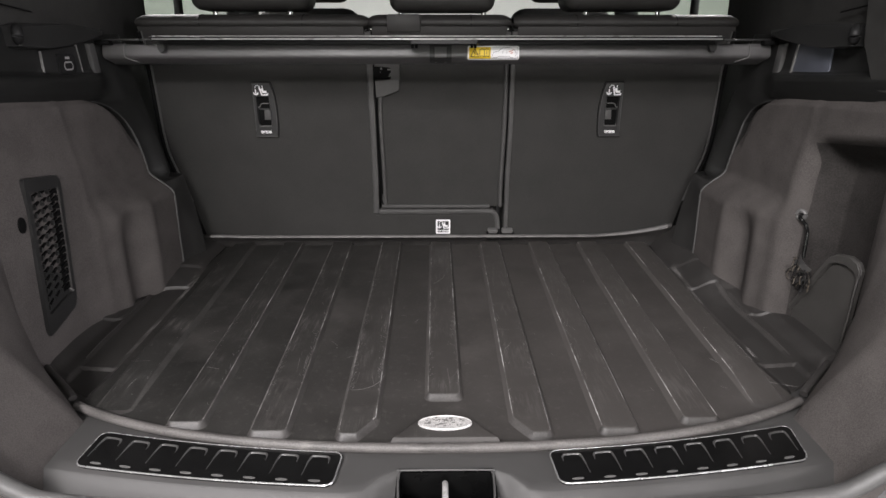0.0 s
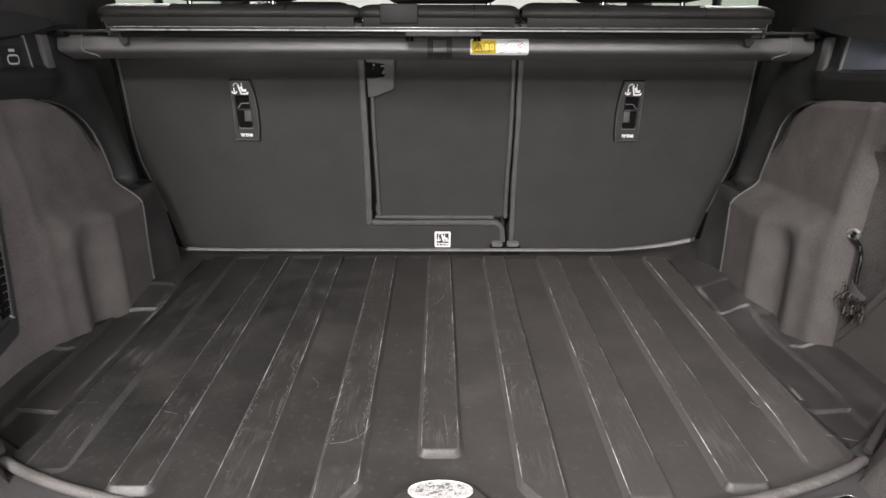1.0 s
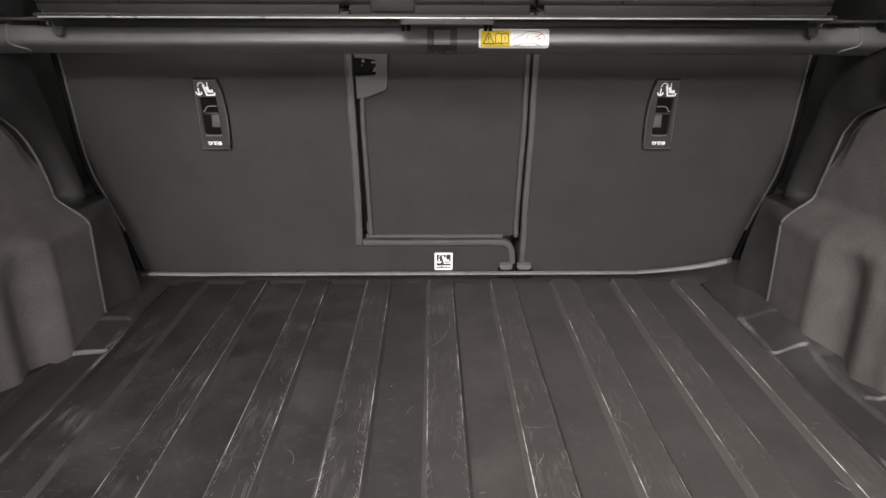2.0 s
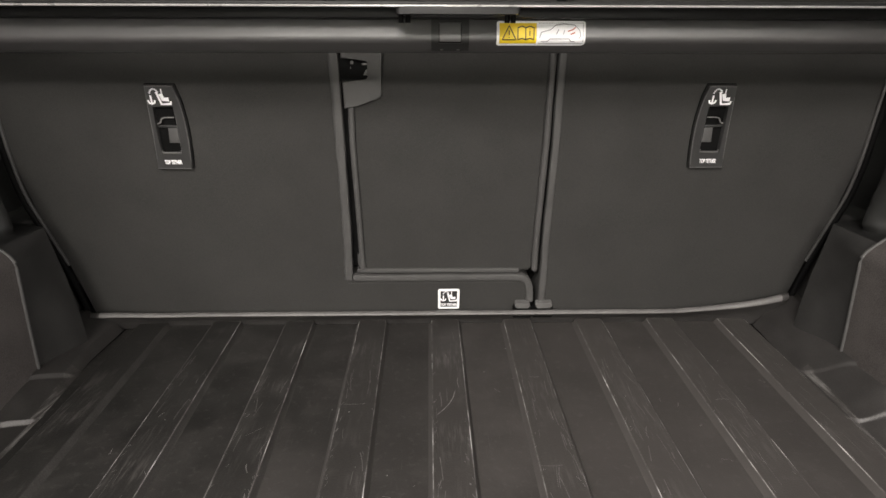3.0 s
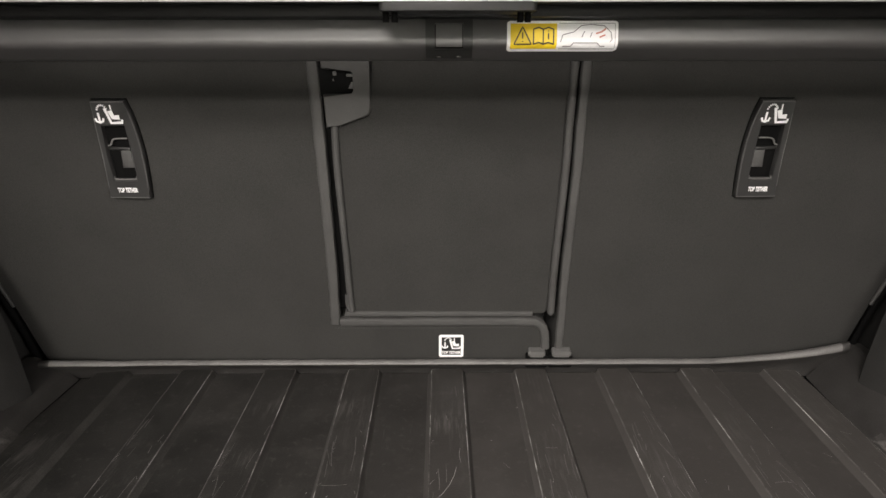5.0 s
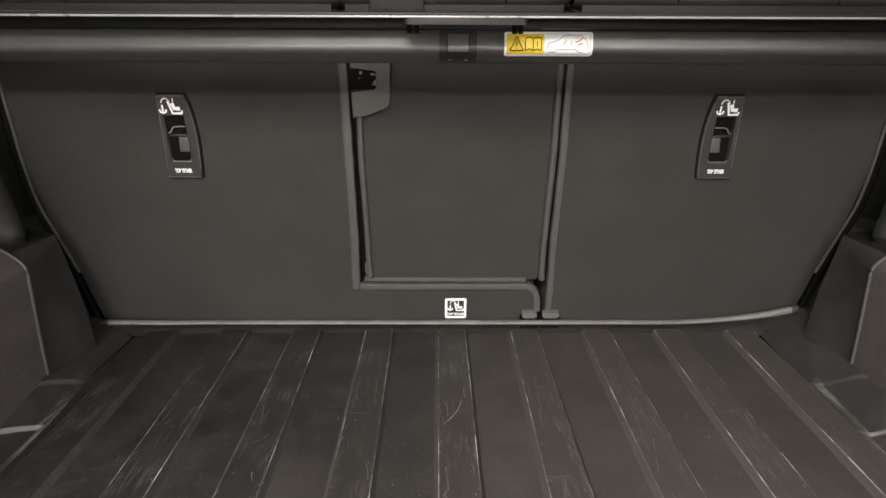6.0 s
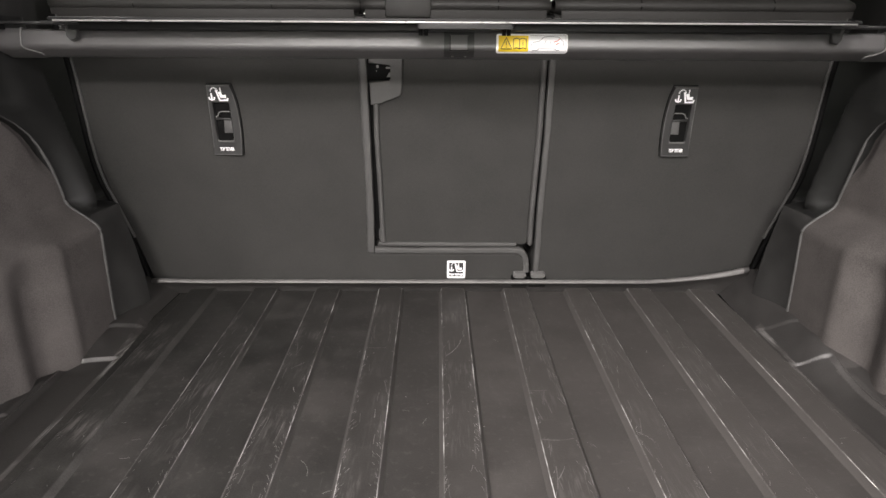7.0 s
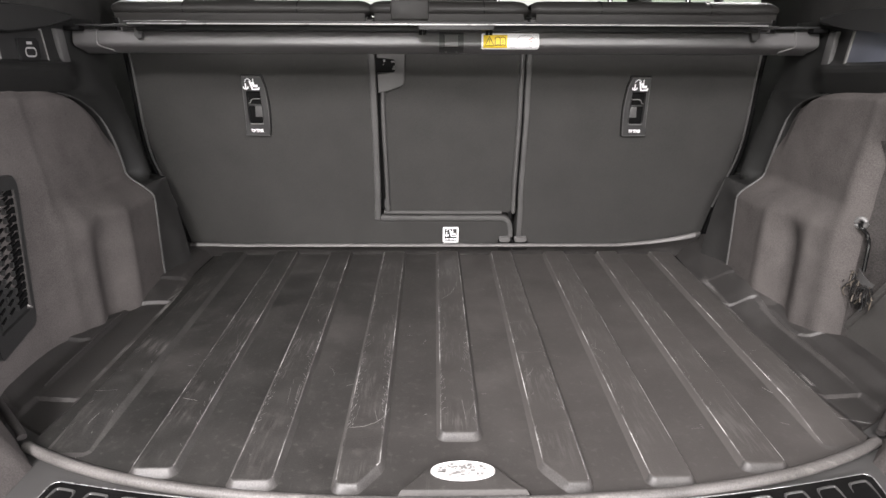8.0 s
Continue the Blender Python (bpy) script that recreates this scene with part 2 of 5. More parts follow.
dust_layer(RIB_TOP, (0.080, 0.074, 0.070), 45, (2.1, 4.7, 0), 0.55, 0.76, 0.40)
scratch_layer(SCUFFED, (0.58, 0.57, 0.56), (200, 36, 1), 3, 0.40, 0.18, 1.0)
scratch_layer(RUBBED, (0.34, 0.33, 0.32), (380, 24, 1), 2, 0.44, 0.14, 1.0)
scratch_layer(RUBBER_EDGE, (0.2, 0.19, 0.18), (40, 300, 1), 0, 0.55, 0.1, 0.5)

GLASS = bpy.data.materials.new("window_glass")
GLASS.use_nodes = True
gp = GLASS.node_tree.nodes["Principled BSDF"]
gp.inputs["Base Color"].default_value = (0.86, 0.95, 0.86, 1)
gp.inputs["Roughness"].default_value, gp.inputs["Transmission Weight"].default_value, gp.inputs["IOR"].default_value = 0.0, 1.0, 1.05


# ---- building helpers ----
def smooth(a, b, v):
    k = min(1.0, max(0.0, (v - a) / (b - a)))
    return k * k * (3 - 2 * k)


def lerp(a, b, k):
    return a + (b - a) * k


def part(name, bm, material, parent=None, label="", soft=True, more=()):
    me = bpy.data.meshes.new(name)
    bmesh.ops.recalc_face_normals(bm, faces=bm.faces[:])
    bm.to_mesh(me)
    bm.free()
    for m in (material, *more):
        me.materials.append(m)
    if soft:
        me.shade_smooth()
        me.set_sharp_from_angle(angle=radians(38))
        for poly in me.polygons:
            if len(poly.vertices) > 4:
                poly.use_smooth = False
    ob = new(name, me)
    if parent:
        ob.parent = parent
    if label:
        ob["label"] = label
    return ob


def thing(name, label, category, at=(0, 0, 0), group="", kind=""):
    """An Empty as the root of a thing; its parts keep world coordinates."""
    ob = new(name)
    ob.empty_display_size = 0.02
    return tagged(ob, label, category, group, kind)


def prism(poly, depth, place, bevel=0.0, segs=2):
    """A plate from a 2D outline; place(u, v, d) puts it into the world, d running from 0 to depth."""
    bm = bmesh.new()
    a = [bm.verts.new((u, v, 0)) for u, v in poly]
    b = [bm.verts.new((u, v, depth)) for u, v in poly]
    bm.faces.new(a[::-1])
    top = bm.faces.new(b)
    n = len(poly)
    for i in range(n):
        bm.faces.new((a[i], a[(i + 1) % n], b[(i + 1) % n], b[i]))
    if bevel:
        bmesh.ops.bevel(bm, geom=list(top.edges), offset=bevel, segments=segs, affect="EDGES", profile=0.5)
    for v in bm.verts:
        v.co = Vector(place(*v.co))
    return bm


def box(x0, x1, y0, y1, z0, z1, bevel=0.0, segs=2, turn=None):
    bm = bmesh.new()
    bmesh.ops.create_cube(bm, size=1.0)
    for v in bm.verts:
        v.co = Vector((lerp(x0, x1, v.co.x + 0.5), lerp(y0, y1, v.co.y + 0.5), lerp(z0, z1, v.co.z + 0.5)))
    if bevel:
        bmesh.ops.bevel(bm, geom=bm.edges[:], offset=bevel, segments=segs, affect="EDGES", profile=0.5)
    if turn:
        bmesh.ops.transform(bm, matrix=turn, verts=bm.verts[:])
    return bm


def sheet(fn, nu, nv, thick=None):
    """A surface fn(u, v), u and v from 0 to 1; thick: an offset that gives it a back and closed edges."""
    bm = bmesh.new()
    def lay(off):
        return [[bm.verts.new(Vector(fn(i / nu, j / nv)) + off) for j in range(nv + 1)] for i in range(nu + 1)]
    g = lay(Vector((0, 0, 0)))
    for i in range(nu):
        for j in range(nv):
            bm.faces.new((g[i][j], g[i + 1][j], g[i + 1][j + 1], g[i][j + 1]))
    if thick is not None:
        h = lay(Vector(thick))
        for i in range(nu):
            for j in range(nv):
                bm.faces.new((h[i][j], h[i][j + 1], h[i + 1][j + 1], h[i + 1][j]))
            bm.faces.new((g[i][0], h[i][0], h[i + 1][0], g[i + 1][0]))
            bm.faces.new((g[i][nv], g[i + 1][nv], h[i + 1][nv], h[i][nv]))
        for j in range(nv):
            bm.faces.new((g[0][j], g[0][j + 1], h[0][j + 1], h[0][j]))
            bm.faces.new((g[nu][j], h[nu][j], h[nu][j + 1], g[nu][j + 1]))
    return bm


def tube(points, radius, n=12, flat=1.0, closed=False):
    """A round bar along points; radius may be a number or one per point; flat squashes it along z."""
    bm = bmesh.new()
    pts = [Vector(p) for p in points]
    rings = []
    for i, p in enumerate(pts):
        a = pts[i - 1] if (i or closed) else pts[0]
        b = pts[(i + 1) % len(pts)] if (i + 1 < len(pts) or closed) else pts[-1]
        d = (b - a).normalized()
        side = d.cross(Vector((0, 0, 1)))
        if side.length < 0.05:
            side = d.cross(Vector((0, 1, 0)))
        side.normalize()
        up = side.cross(d)
        r = radius[i] if isinstance(radius, (list, tuple)) else radius
        rings.append([bm.verts.new(p + side * r * math.cos(t) + up * r * flat * math.sin(t))
                      for t in (2 * math.pi * k / n for k in range(n))])
    m = len(rings)
    for i in range(m if closed else m - 1):
        for k in range(n):
            bm.faces.new((rings[i][k], rings[i][(k + 1) % n], rings[(i + 1) % m][(k + 1) % n], rings[(i + 1) % m][k]))
    if not closed:
        bm.faces.new(rings[0][::-1])
        bm.faces.new(rings[-1])
    return bm


def curve_points(pts, steps=6):
    """A smooth line through points (Catmull-Rom)."""
    p = [Vector(q) for q in pts]
    p = [p[0] * 2 - p[1]] + p + [p[-1] * 2 - p[-2]]
    out = []
    for i in range(1, len(p) - 2):
        for k in range(steps):
            t = k / steps
            out.append(0.5 * (2 * p[i] + (p[i + 1] - p[i - 1]) * t + (2 * p[i - 1] - 5 * p[i] + 4 * p[i + 1] - p[i + 2]) * t ** 2
                              + (3 * p[i] - p[i - 1] - 3 * p[i + 1] + p[i + 2]) * t ** 3))
    return out + [p[-2]]


def joined(*parts):
    """One bmesh of several."""
    out = bmesh.new()
    for b in parts:
        me = bpy.data.meshes.new("tmp")
        b.to_mesh(me)
        b.free()
        out.from_mesh(me)
        bpy.data.meshes.remove(me)
    return out


def strokes(lines, width, place, depth=0.0004, step=1.0):
    """Printed lines: ribbons of a width along 2D polylines, laid on a surface by place(u, v, d)."""
    bm = bmesh.new()
    for line in lines:
        p = [Vector(line[0])]
        for q in line[1:]:
            q = Vector(q)
            n = max(1, math.ceil((q - p[-1]).length / step))
            p += [p[-1].lerp(q, (k + 1) / n) for k in range(n)]
        closed = (p[0] - p[-1]).length < 1e-6
        left, right = [], []
        for i, q in enumerate(p):
            a, b = p[max(i - 1, 0)], p[min(i + 1, len(p) - 1)]
            if closed and i in (0, len(p) - 1):
                a, b = p[-2], p[1]
            d = (b - a).normalized()
            nrm = Vector((-d.y, d.x)) * width / 2
            left.append(bm.verts.new(place(*(q + nrm), depth)))
            right.append(bm.verts.new(place(*(q - nrm), depth)))
        for i in range(len(p) - 1):
            bm.faces.new((left[i], left[i + 1], right[i + 1], right[i]))
    return bm


def patch(poly, place, depth=0.0004):
    bm = bmesh.new()
    bm.faces.new([bm.verts.new(place(u, v, depth)) for u, v in poly])
    return bm


def round_rect(x0, x1, y0, y1, r, n=5):
    out = []
    for cx, cy, a0 in ((x1 - r, y1 - r, 0), (x0 + r, y1 - r, 90), (x0 + r, y0 + r, 180), (x1 - r, y0 + r, 270)):
        out += [(cx + r * math.cos(radians(a0 + 90 * k / n)), cy + r * math.sin(radians(a0 + 90 * k / n))) for k in range(n + 1)]
    return out


def lettering(text, height, place, depth=0.0006):
    """Flat letters from the built-in font, centred, laid on a surface by place(u, v, d)."""
    cu = bpy.data.curves.new("text", "FONT")
    cu.body, cu.size, cu.align_x, cu.align_y, cu.resolution_u = text, height * 1.42, "CENTER", "CENTER", 3
    cu.offset = height * 0.07
    ob = new("text", cu)
    bpy.context.view_layer.update()
    me = bpy.data.meshes.new_from_object(ob.evaluated_get(bpy.context.evaluated_depsgraph_get()))
    bm = bmesh.new()
    bm.from_mesh(me)
    bpy.data.objects.remove(ob)
    bpy.data.curves.remove(cu)
    bpy.data.meshes.remove(me)
    for v in bm.verts:
        v.co = Vector(place(v.co.x, v.co.y, depth))
    return bm


def flip(bm, sx):
    """Mirrors a mesh built for the side of positive x."""
    if sx < 0:
        for v in bm.verts:
            v.co.x = -v.co.x
    return bm


def ring_plate(outer, inner, depth, soft_edge, place):
    """A plate with an opening: two loops of as many points, with softened edges."""
    bm = bmesh.new()
    n = len(outer)
    loops = []
    for k, d in ((0.0, 0.0), (0.0, depth - soft_edge), (soft_edge * 0.8, depth)):
        loops.append([(Vector(o).lerp(Vector(i), min(1, k / max(1e-6, (Vector(o) - Vector(i)).length))), d) for o, i in zip(outer, inner)])
    for k, d in ((soft_edge * 0.8, depth), (0.0, depth - soft_edge), (0.0, 0.0)):
        loops.append([(Vector(i).lerp(Vector(o), min(1, k / max(1e-6, (Vector(o) - Vector(i)).length))), d) for o, i in zip(outer, inner)])
    vs = [[bm.verts.new(place(p.x, p.y, d)) for p, d in lp] for lp in loops]
    for a, b in zip(vs, vs[1:]):
        for i in range(n):
            bm.faces.new((a[i], a[(i + 1) % n], b[(i + 1) % n], b[i]))
    return bm


# ---- shared shapes ----
RECLINE = 0.21
SEAT_Y = 1.180
SLOPE = math.hypot(1, RECLINE)


def on_seat(x, z, d=0.0):
    """A point of the seats' carpeted back at height z, lifted d towards the tailgate."""
    return (x, SEAT_Y - RECLINE * z - d / SLOPE, z - d * RECLINE / SLOPE)


def mat_front(x):
    """The curved rear edge of the load mat, and of the sill that follows it."""
    return 0.387 + 0.22 * x * x + 0.7 * x ** 4


def side_x(y, z, right):
    """The inner face of the load bay's side, as a distance from the middle."""
    arch = smooth(0.70, 0.93, y) * (1 - smooth(0.165, 0.215, z))
    x = 0.601 + 0.015 * smooth(0.22, 0.36, z) - 0.046 * arch
    x += 0.019 * math.exp(-((y - 0.855) / 0.024) ** 2) * (1 - smooth(0.12, 0.20, z))
    x -= (0.0040 * math.exp(-((y - 0.810) / 0.013) ** 2) + 0.0040 * math.exp(-((y - 0.900) / 0.013) ** 2)) * (1 - smooth(0.14, 0.22, z))
    x -= 0.0015 * math.exp(-((y - 0.772) / 0.008) ** 2) + 0.0012 * math.sin(31 * y + 9 * z) * math.sin(17 * z + 5 * y)
    if right:
        x += 0.072 * (1 - smooth(0.720, 0.764, y)) * (1 - smooth(0.278, 0.334, z + 0.12 * (y - 0.66)))
    return x


def between(table, v):
    """A value from a short table of pairs."""
    for (a, p), (b, q) in zip(table, table[1:]):
        if v <= b:
            return lerp(p, q, max(0.0, (v - a) / (b - a)))
    return table[-1][1]


SEAT_EDGE = [(0.005, 0.566), (0.06, 0.572), (0.11, 0.580), (0.183, 0.597), (0.225, 0.606), (0.28, 0.608), (0.35, 0.604), (0.42, 0.601), (0.487, 0.603)]


TRIM_EDGE = [(0.19, 0.571), (0.212, 0.574), (0.244, 0.580), (0.28, 0.588), (0.31, 0.597), (0.345, 0.605), (0.376, 0.612), (0.401, 0.617), (0.42, 0.621), (0.48, 0.632)]


def trim_x(y, z, right=False):
    """The plastic trim beside the seat: over the wheel arch a pillar with a deep gap behind it, below a face that runs on to the seat."""
    edge_y = carpet_edge(max(z, 0.0), right)
    base = side_x(min(y, edge_y), z, False) + 0.001 + 0.016 * smooth(0.350, 0.368, z) * (1 - smooth(0.955, 1.0, y))
    low = lerp(base, between(SEAT_EDGE, max(z, 0.005)) - (0.024 if right else 0.027), smooth(1.0, 1.10, y)) + 0.05 * smooth(1.100, 1.116, y)
    high = lerp(base, between(TRIM_EDGE, z), smooth(edge_y, 1.045, y)) + 0.075 * smooth(1.044, 1.070, y)
    return lerp(low, high, smooth(0.190, 0.2035, z + 0.05 * max(0.0, y - 1.03)))


def carpet_edge(z, right=False):
    """How far forward the side carpet reaches at height z, where it meets the plastic trim."""
    if right:
        return between([(0, 1.002), (0.19, 1.004), (0.215, 1.002), (0.249, 0.994), (0.313, 0.987), (0.335, 0.974), (0.348, 0.955), (0.359, 0.925), (0.366, 0.885)], z)
    return between([(0, 1.002), (0.19, 1.004), (0.215, 1.002), (0.271, 0.992), (0.30, 0.983), (0.318, 0.972), (0.335, 0.953), (0.349, 0.928), (0.358, 0.902), (0.366, 0.865)], z)


# ---- the hall round the car ----
tagged(part("floor", box(-5, 5, -6, 8, -0.85, -0.75), HALL_FLOOR), "plain grey hall floor under the car", "floor", kind="structure")
tagged(part("ceiling", box(-5, 5, -6, 8, 2.4, 2.5), WALL), "plain pale grey hall ceiling", "ceiling", kind="structure")
tagged(part("wall_east", joined(box(5, 5.1, -6, -4.1, -0.75, 2.4), box(5, 5.1, -0.7, 8, -0.75, 2.4), box(5, 5.1, -4.1, -0.7, -0.75, -0.1), box(5, 5.1, -4.1, -0.7, 2.0, 2.4)), WALL),
       "plain pale grey hall wall with a wide window opening", "wall", kind="structure")
for nm, b in (("wall_north", (-5, 5, 8, 8.1, -0.75, 2.4)), ("wall_south", (-5, 5, -6.1, -6, -0.75, 2.4)),
              ("wall_west", (-5.1, -5, -6, 8, -0.75, 2.4))):
    tagged(part(nm, box(*b), WALL), "plain pale grey hall wall round the car", "wall", kind="structure")

# ---- the car's shell: load floor, roof, outer sides, windows ----
tagged(part("load_floor", box(-0.70, 0.70, 0.36, 1.30, -0.06, -0.0242), FLOOR_FELT), "dark felt-covered load floor under the mat", "floor", kind="structure")
tagged(part("cabin_floor", box(-0.72, 0.72, 1.30, 3.2, -0.35, -0.25), FLOOR_FELT), "dark cabin floor ahead of the rear seats", "floor", kind="structure")
tagged(part("roof_lining", sheet(lambda u, v: (lerp(-0.66, 0.66, u), lerp(0.36, 2.9, v), 0.86 + 0.05 * math.sin(math.pi * u) * math.sin(math.pi * min(1, 0.15 + v))), 12, 12, (0, 0, 0.04)), LINER),
       "dark fabric roof lining over the load bay", "roof lining", kind="structure")
for sx, side in ((-1, "west"), (1, "east")):
    tagged(part("door_panel_" + side, flip(box(0.70, 0.80, 1.30, 3.2, -0.35, 0.50, 0.01), sx), TRIM), "dark door panel beside the rear seats", "door panel", kind="structure")
    win = tagged(part("window_" + side, flip(box(0.745, 0.750, 1.30, 2.9, 0.50, 0.87), sx), GLASS), "clear side window glass with a pale green tint", "window", kind="structure")
    win.visible_shadow = False
    part("pillar", flip(tube([(0.74, 1.62, 0.50), (0.70, 1.54, 0.87)], 0.012, 8), sx), TRIM, win, "slim dark window divider")
    part("pillar", flip(tube([(0.74, 2.25, 0.50), (0.68, 2.2, 0.87)], 0.045, 8), sx), TRIM, win, "dark window post")
    tagged(part("outer_side_" + side, flip(sheet(lambda u, v: (0.86 - 0.10 * smooth(0.55, 1, v) , lerp(0.27, 1.30, u), lerp(-0.35, 0.90, v)), 6, 14, (0.01, 0, 0)), sx), PAINT),
           "dark painted outer side of the car", "car body", kind="structure")

# ---- the load bay's sides ----
for sx, side in ((-1, "west"), (1, "east")):
    right = sx > 0
    def trim(u, v, right=right):
        z = lerp(-0.04, 0.372, v)
        y = lerp(carpet_edge(max(z, 0.0), right) - 0.001, 1.26, u ** 1.4)
        return (trim_x(y, z, right), y, z)

    trim_mesh = flip(sheet(trim, 56, 120, (0.02, 0, 0)), sx)
    # below this height the trim takes a paler, duller material
    for f in trim_mesh.faces:
        f.material_index = 1 if f.calc_center_median().z < 0.186 else 0
    wall_ob = tagged(part("side_wall_" + side, trim_mesh, SIDE_TRIM, more=(LOWER_TRIM,)),
        "black grained plastic side trim beside the folding seat", "side trim", kind="structure")

    def carpet(u, v, right=right):
        k = 1 - (1 - v) ** 1.6
        z = k * (0.366 + 0.024 * (1 - u)) - 0.03 * (1 - k)
        far = carpet_edge(max(k * 0.366 - 0.03 * (1 - k), 0), right)
        y = lerp(0.53, far, 1 - (1 - u) ** 1.5)
        near = max(1 - smooth(0.0, 0.030, far - y), 0.8 * (1 - smooth(0.0, 0.016, (1 - k) * 0.366)) * smooth(0.58, 0.66, y))
        return (side_x(y, z, right) + 0.011 * near * smooth(0.245, 0.30, z), y, z)

    side_panel = tagged(part("side_carpet_" + side, flip(sheet(carpet, 80, 76, (0.004, 0, 0)), sx), SIDE_CARPET),
           "brown-grey carpeted side panel over the wheel arch", "side panel", kind="structure")
    if right:
        # an added darker layer puts the recess's shade into its colour
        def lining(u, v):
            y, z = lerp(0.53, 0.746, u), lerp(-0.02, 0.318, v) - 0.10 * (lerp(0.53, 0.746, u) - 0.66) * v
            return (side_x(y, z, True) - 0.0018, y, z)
        part("bin_shade_lining", sheet(lining, 60, 40, (0.001, 0, 0)), BIN, side_panel, "side bin carpet coloured dark for the shade inside")
    rim = []
    for k in range(0, 61):
        v = k / 60
        p = Vector(carpet(1.0, v))
        rim.append((side_x(p.y, p.z, right) - 0.0005, p.y + 0.001, p.z))
    part("edge_bead", flip(tube(rim, [0.0024 * (1 - 0.7 * smooth(0.28, 0.35, p[2])) for p in rim], 8), sx), PIPING, wall_ob, "thin rounded lip along the carpet's edge")

    # the ledge above the carpet, with its inserts and the overhanging arm
    def ledge(u, v):
        y = lerp(0.50, 1.26, u)
        prof = [(0.624, 0.366), (0.619, 0.378), (0.616, 0.390), (0.6155, 0.398), (0.618, 0.404), (0.624, 0.409), (0.631, 0.412), (0.6355, 0.417), (0.637, 0.430), (0.638, 0.48)]
        t = v * (len(prof) - 1)
        i = min(int(t), len(prof) - 2)
        x, z = (lerp(prof[i][c], prof[i + 1][c], t - i) for c in (0, 1))
        z += 0.016 * (1 - smooth(0.60, 0.92, y)) * (1 - v * 0.6)
        return (lerp(x, trim_x(max(y, 0.90), z, right) + 0.0004, smooth(0.905, 0.965, y)), y, z)

    led = tagged(part("ledge_" + side, flip(sheet(ledge, 90, 36, (0.02, 0, 0)), sx), SIDE_TRIM),
                 "black plastic ledge along the load bay", "ledge", kind="structure")

    def on_ledge(y, z, d):
        return (0.636 - d, y, z)

    if right:
        # this insert's reflected blue is put into its colour
        part("insert", flip(prism([(0.783, 0.413), (0.888, 0.410), (0.878, 0.462), (0.783, 0.454)], 0.003, on_ledge, 0.001), sx), BLUE_GREY, led, "satin insert panel with a bluish reflection in its colour")
        part("insert_edge", flip(prism([(0.886, 0.410), (0.891, 0.410), (0.881, 0.462), (0.876, 0.462)], 0.0055, on_ledge, 0.001), sx), SATIN, led, "satin silver edge strip")
    else:
        part("insert", flip(prism([(0.783, 0.411), (0.892, 0.406), (0.884, 0.458), (0.783, 0.450)], 0.003, on_ledge, 0.001), sx), TRIM, led, "dark insert panel")
        part("insert_edge", flip(prism([(0.892, 0.406), (0.8935, 0.406), (0.8855, 0.460), (0.884, 0.460)], 0.0045, on_ledge, 0.001), sx), SATIN, led, "satin silver edge strip")
        sock = part("socket_cover", flip(prism(round_rect(0.820, 0.868, 0.414, 0.446, 0.004), 0.007, on_ledge, 0.002), sx), BAR, led, "square black socket cover")
        part("symbol", flip(joined(strokes([round_rect(0.833, 0.857, 0.420, 0.432, 0.0055) + [(0.857, 0.4265)]], 0.0025, on_ledge, 0.0076),
                                   patch([(0.838, 0.437), (0.851, 0.437), (0.851, 0.441), (0.838, 0.441)], on_ledge, 0.0076)), sx), STEEL, sock, "small printed grey symbol")
        part("insert_edge", flip(prism([(0.7822, 0.411), (0.7835, 0.411), (0.7835, 0.450), (0.7822, 0.450)], 0.0042, on_ledge, 0.001), sx), SATIN, led, "satin silver edge strip")
    part("end_strip", flip(prism([(0.925, 0.407), (0.946, 0.407), (0.938, 0.462), (0.918, 0.462)], 0.008, on_ledge, 0.003), sx), SEAL, led, "broad dull grey strip")

    def on_arm(y, z, d):
        return (0.640 - d + 0.25 * max(0.0, z - 0.475), y, z)

    part("support_arm", flip(prism([(0.712, 0.458), (0.722, 0.4545), (0.780, 0.4545), (0.860, 0.4625), (0.945, 0.474), (0.955, 0.485), (0.86, 0.492), (0.735, 0.491), (0.712, 0.486)], 0.026, on_arm, 0.005, 3), sx), TRIM, led, "black arm tapering along the ledge")
    part("arm_tip", flip(tube(curve_points([(0.622, 0.716, 0.462), (0.616, 0.710, 0.468), (0.615, 0.709, 0.475), (0.618, 0.714, 0.482), (0.624, 0.720, 0.486)], 4), [lerp(0.003, 0.0082, math.sin(math.pi * k / 16) ** 0.5) for k in range(17)], 12), sx), BAR, led, "blunt black arm tip")
    part("seam", flip(tube([(0.628, 0.69, 0.517), (0.628, 0.773, 0.508)], 0.0012, 6), sx), DARK, led)

    # upper trim, leaning in towards the roof
    tagged(part("upper_trim_" + side, flip(sheet(
        lambda u, v: (0.642 + 0.05 * smooth(1.0, 1.3, lerp(0.30, 1.30, u)) - 0.035 * v - 0.02 * (1 - smooth(0.30, 0.7, lerp(0.30, 1.30, u))), lerp(0.30, 1.30 - 0.06 * v, u), lerp(0.455, 0.88, v)),
        24, 16, (0.02, 0, 0)), sx), LINER), "dark upper trim panel above the ledge", "upper trim", kind="structure")

    if right:
        tagged(part("corner_cover", flip(prism([(0.50, 0.395), (0.636, 0.395), (0.647, 0.399), (0.656, 0.412), (0.690, 0.462), (0.700, 0.53), (0.715, 0.60), (0.50, 0.60)], 0.012, lambda u, v, d: (0.629 - d, u, v), 0.003), sx), LINER),
               "dark corner cover over the tailgate post", "corner trim", kind="structure")

    # rear post trim, flaring out into the sill
    def post(u, v):
        z = lerp(-0.10, 0.60, v ** 1.15)
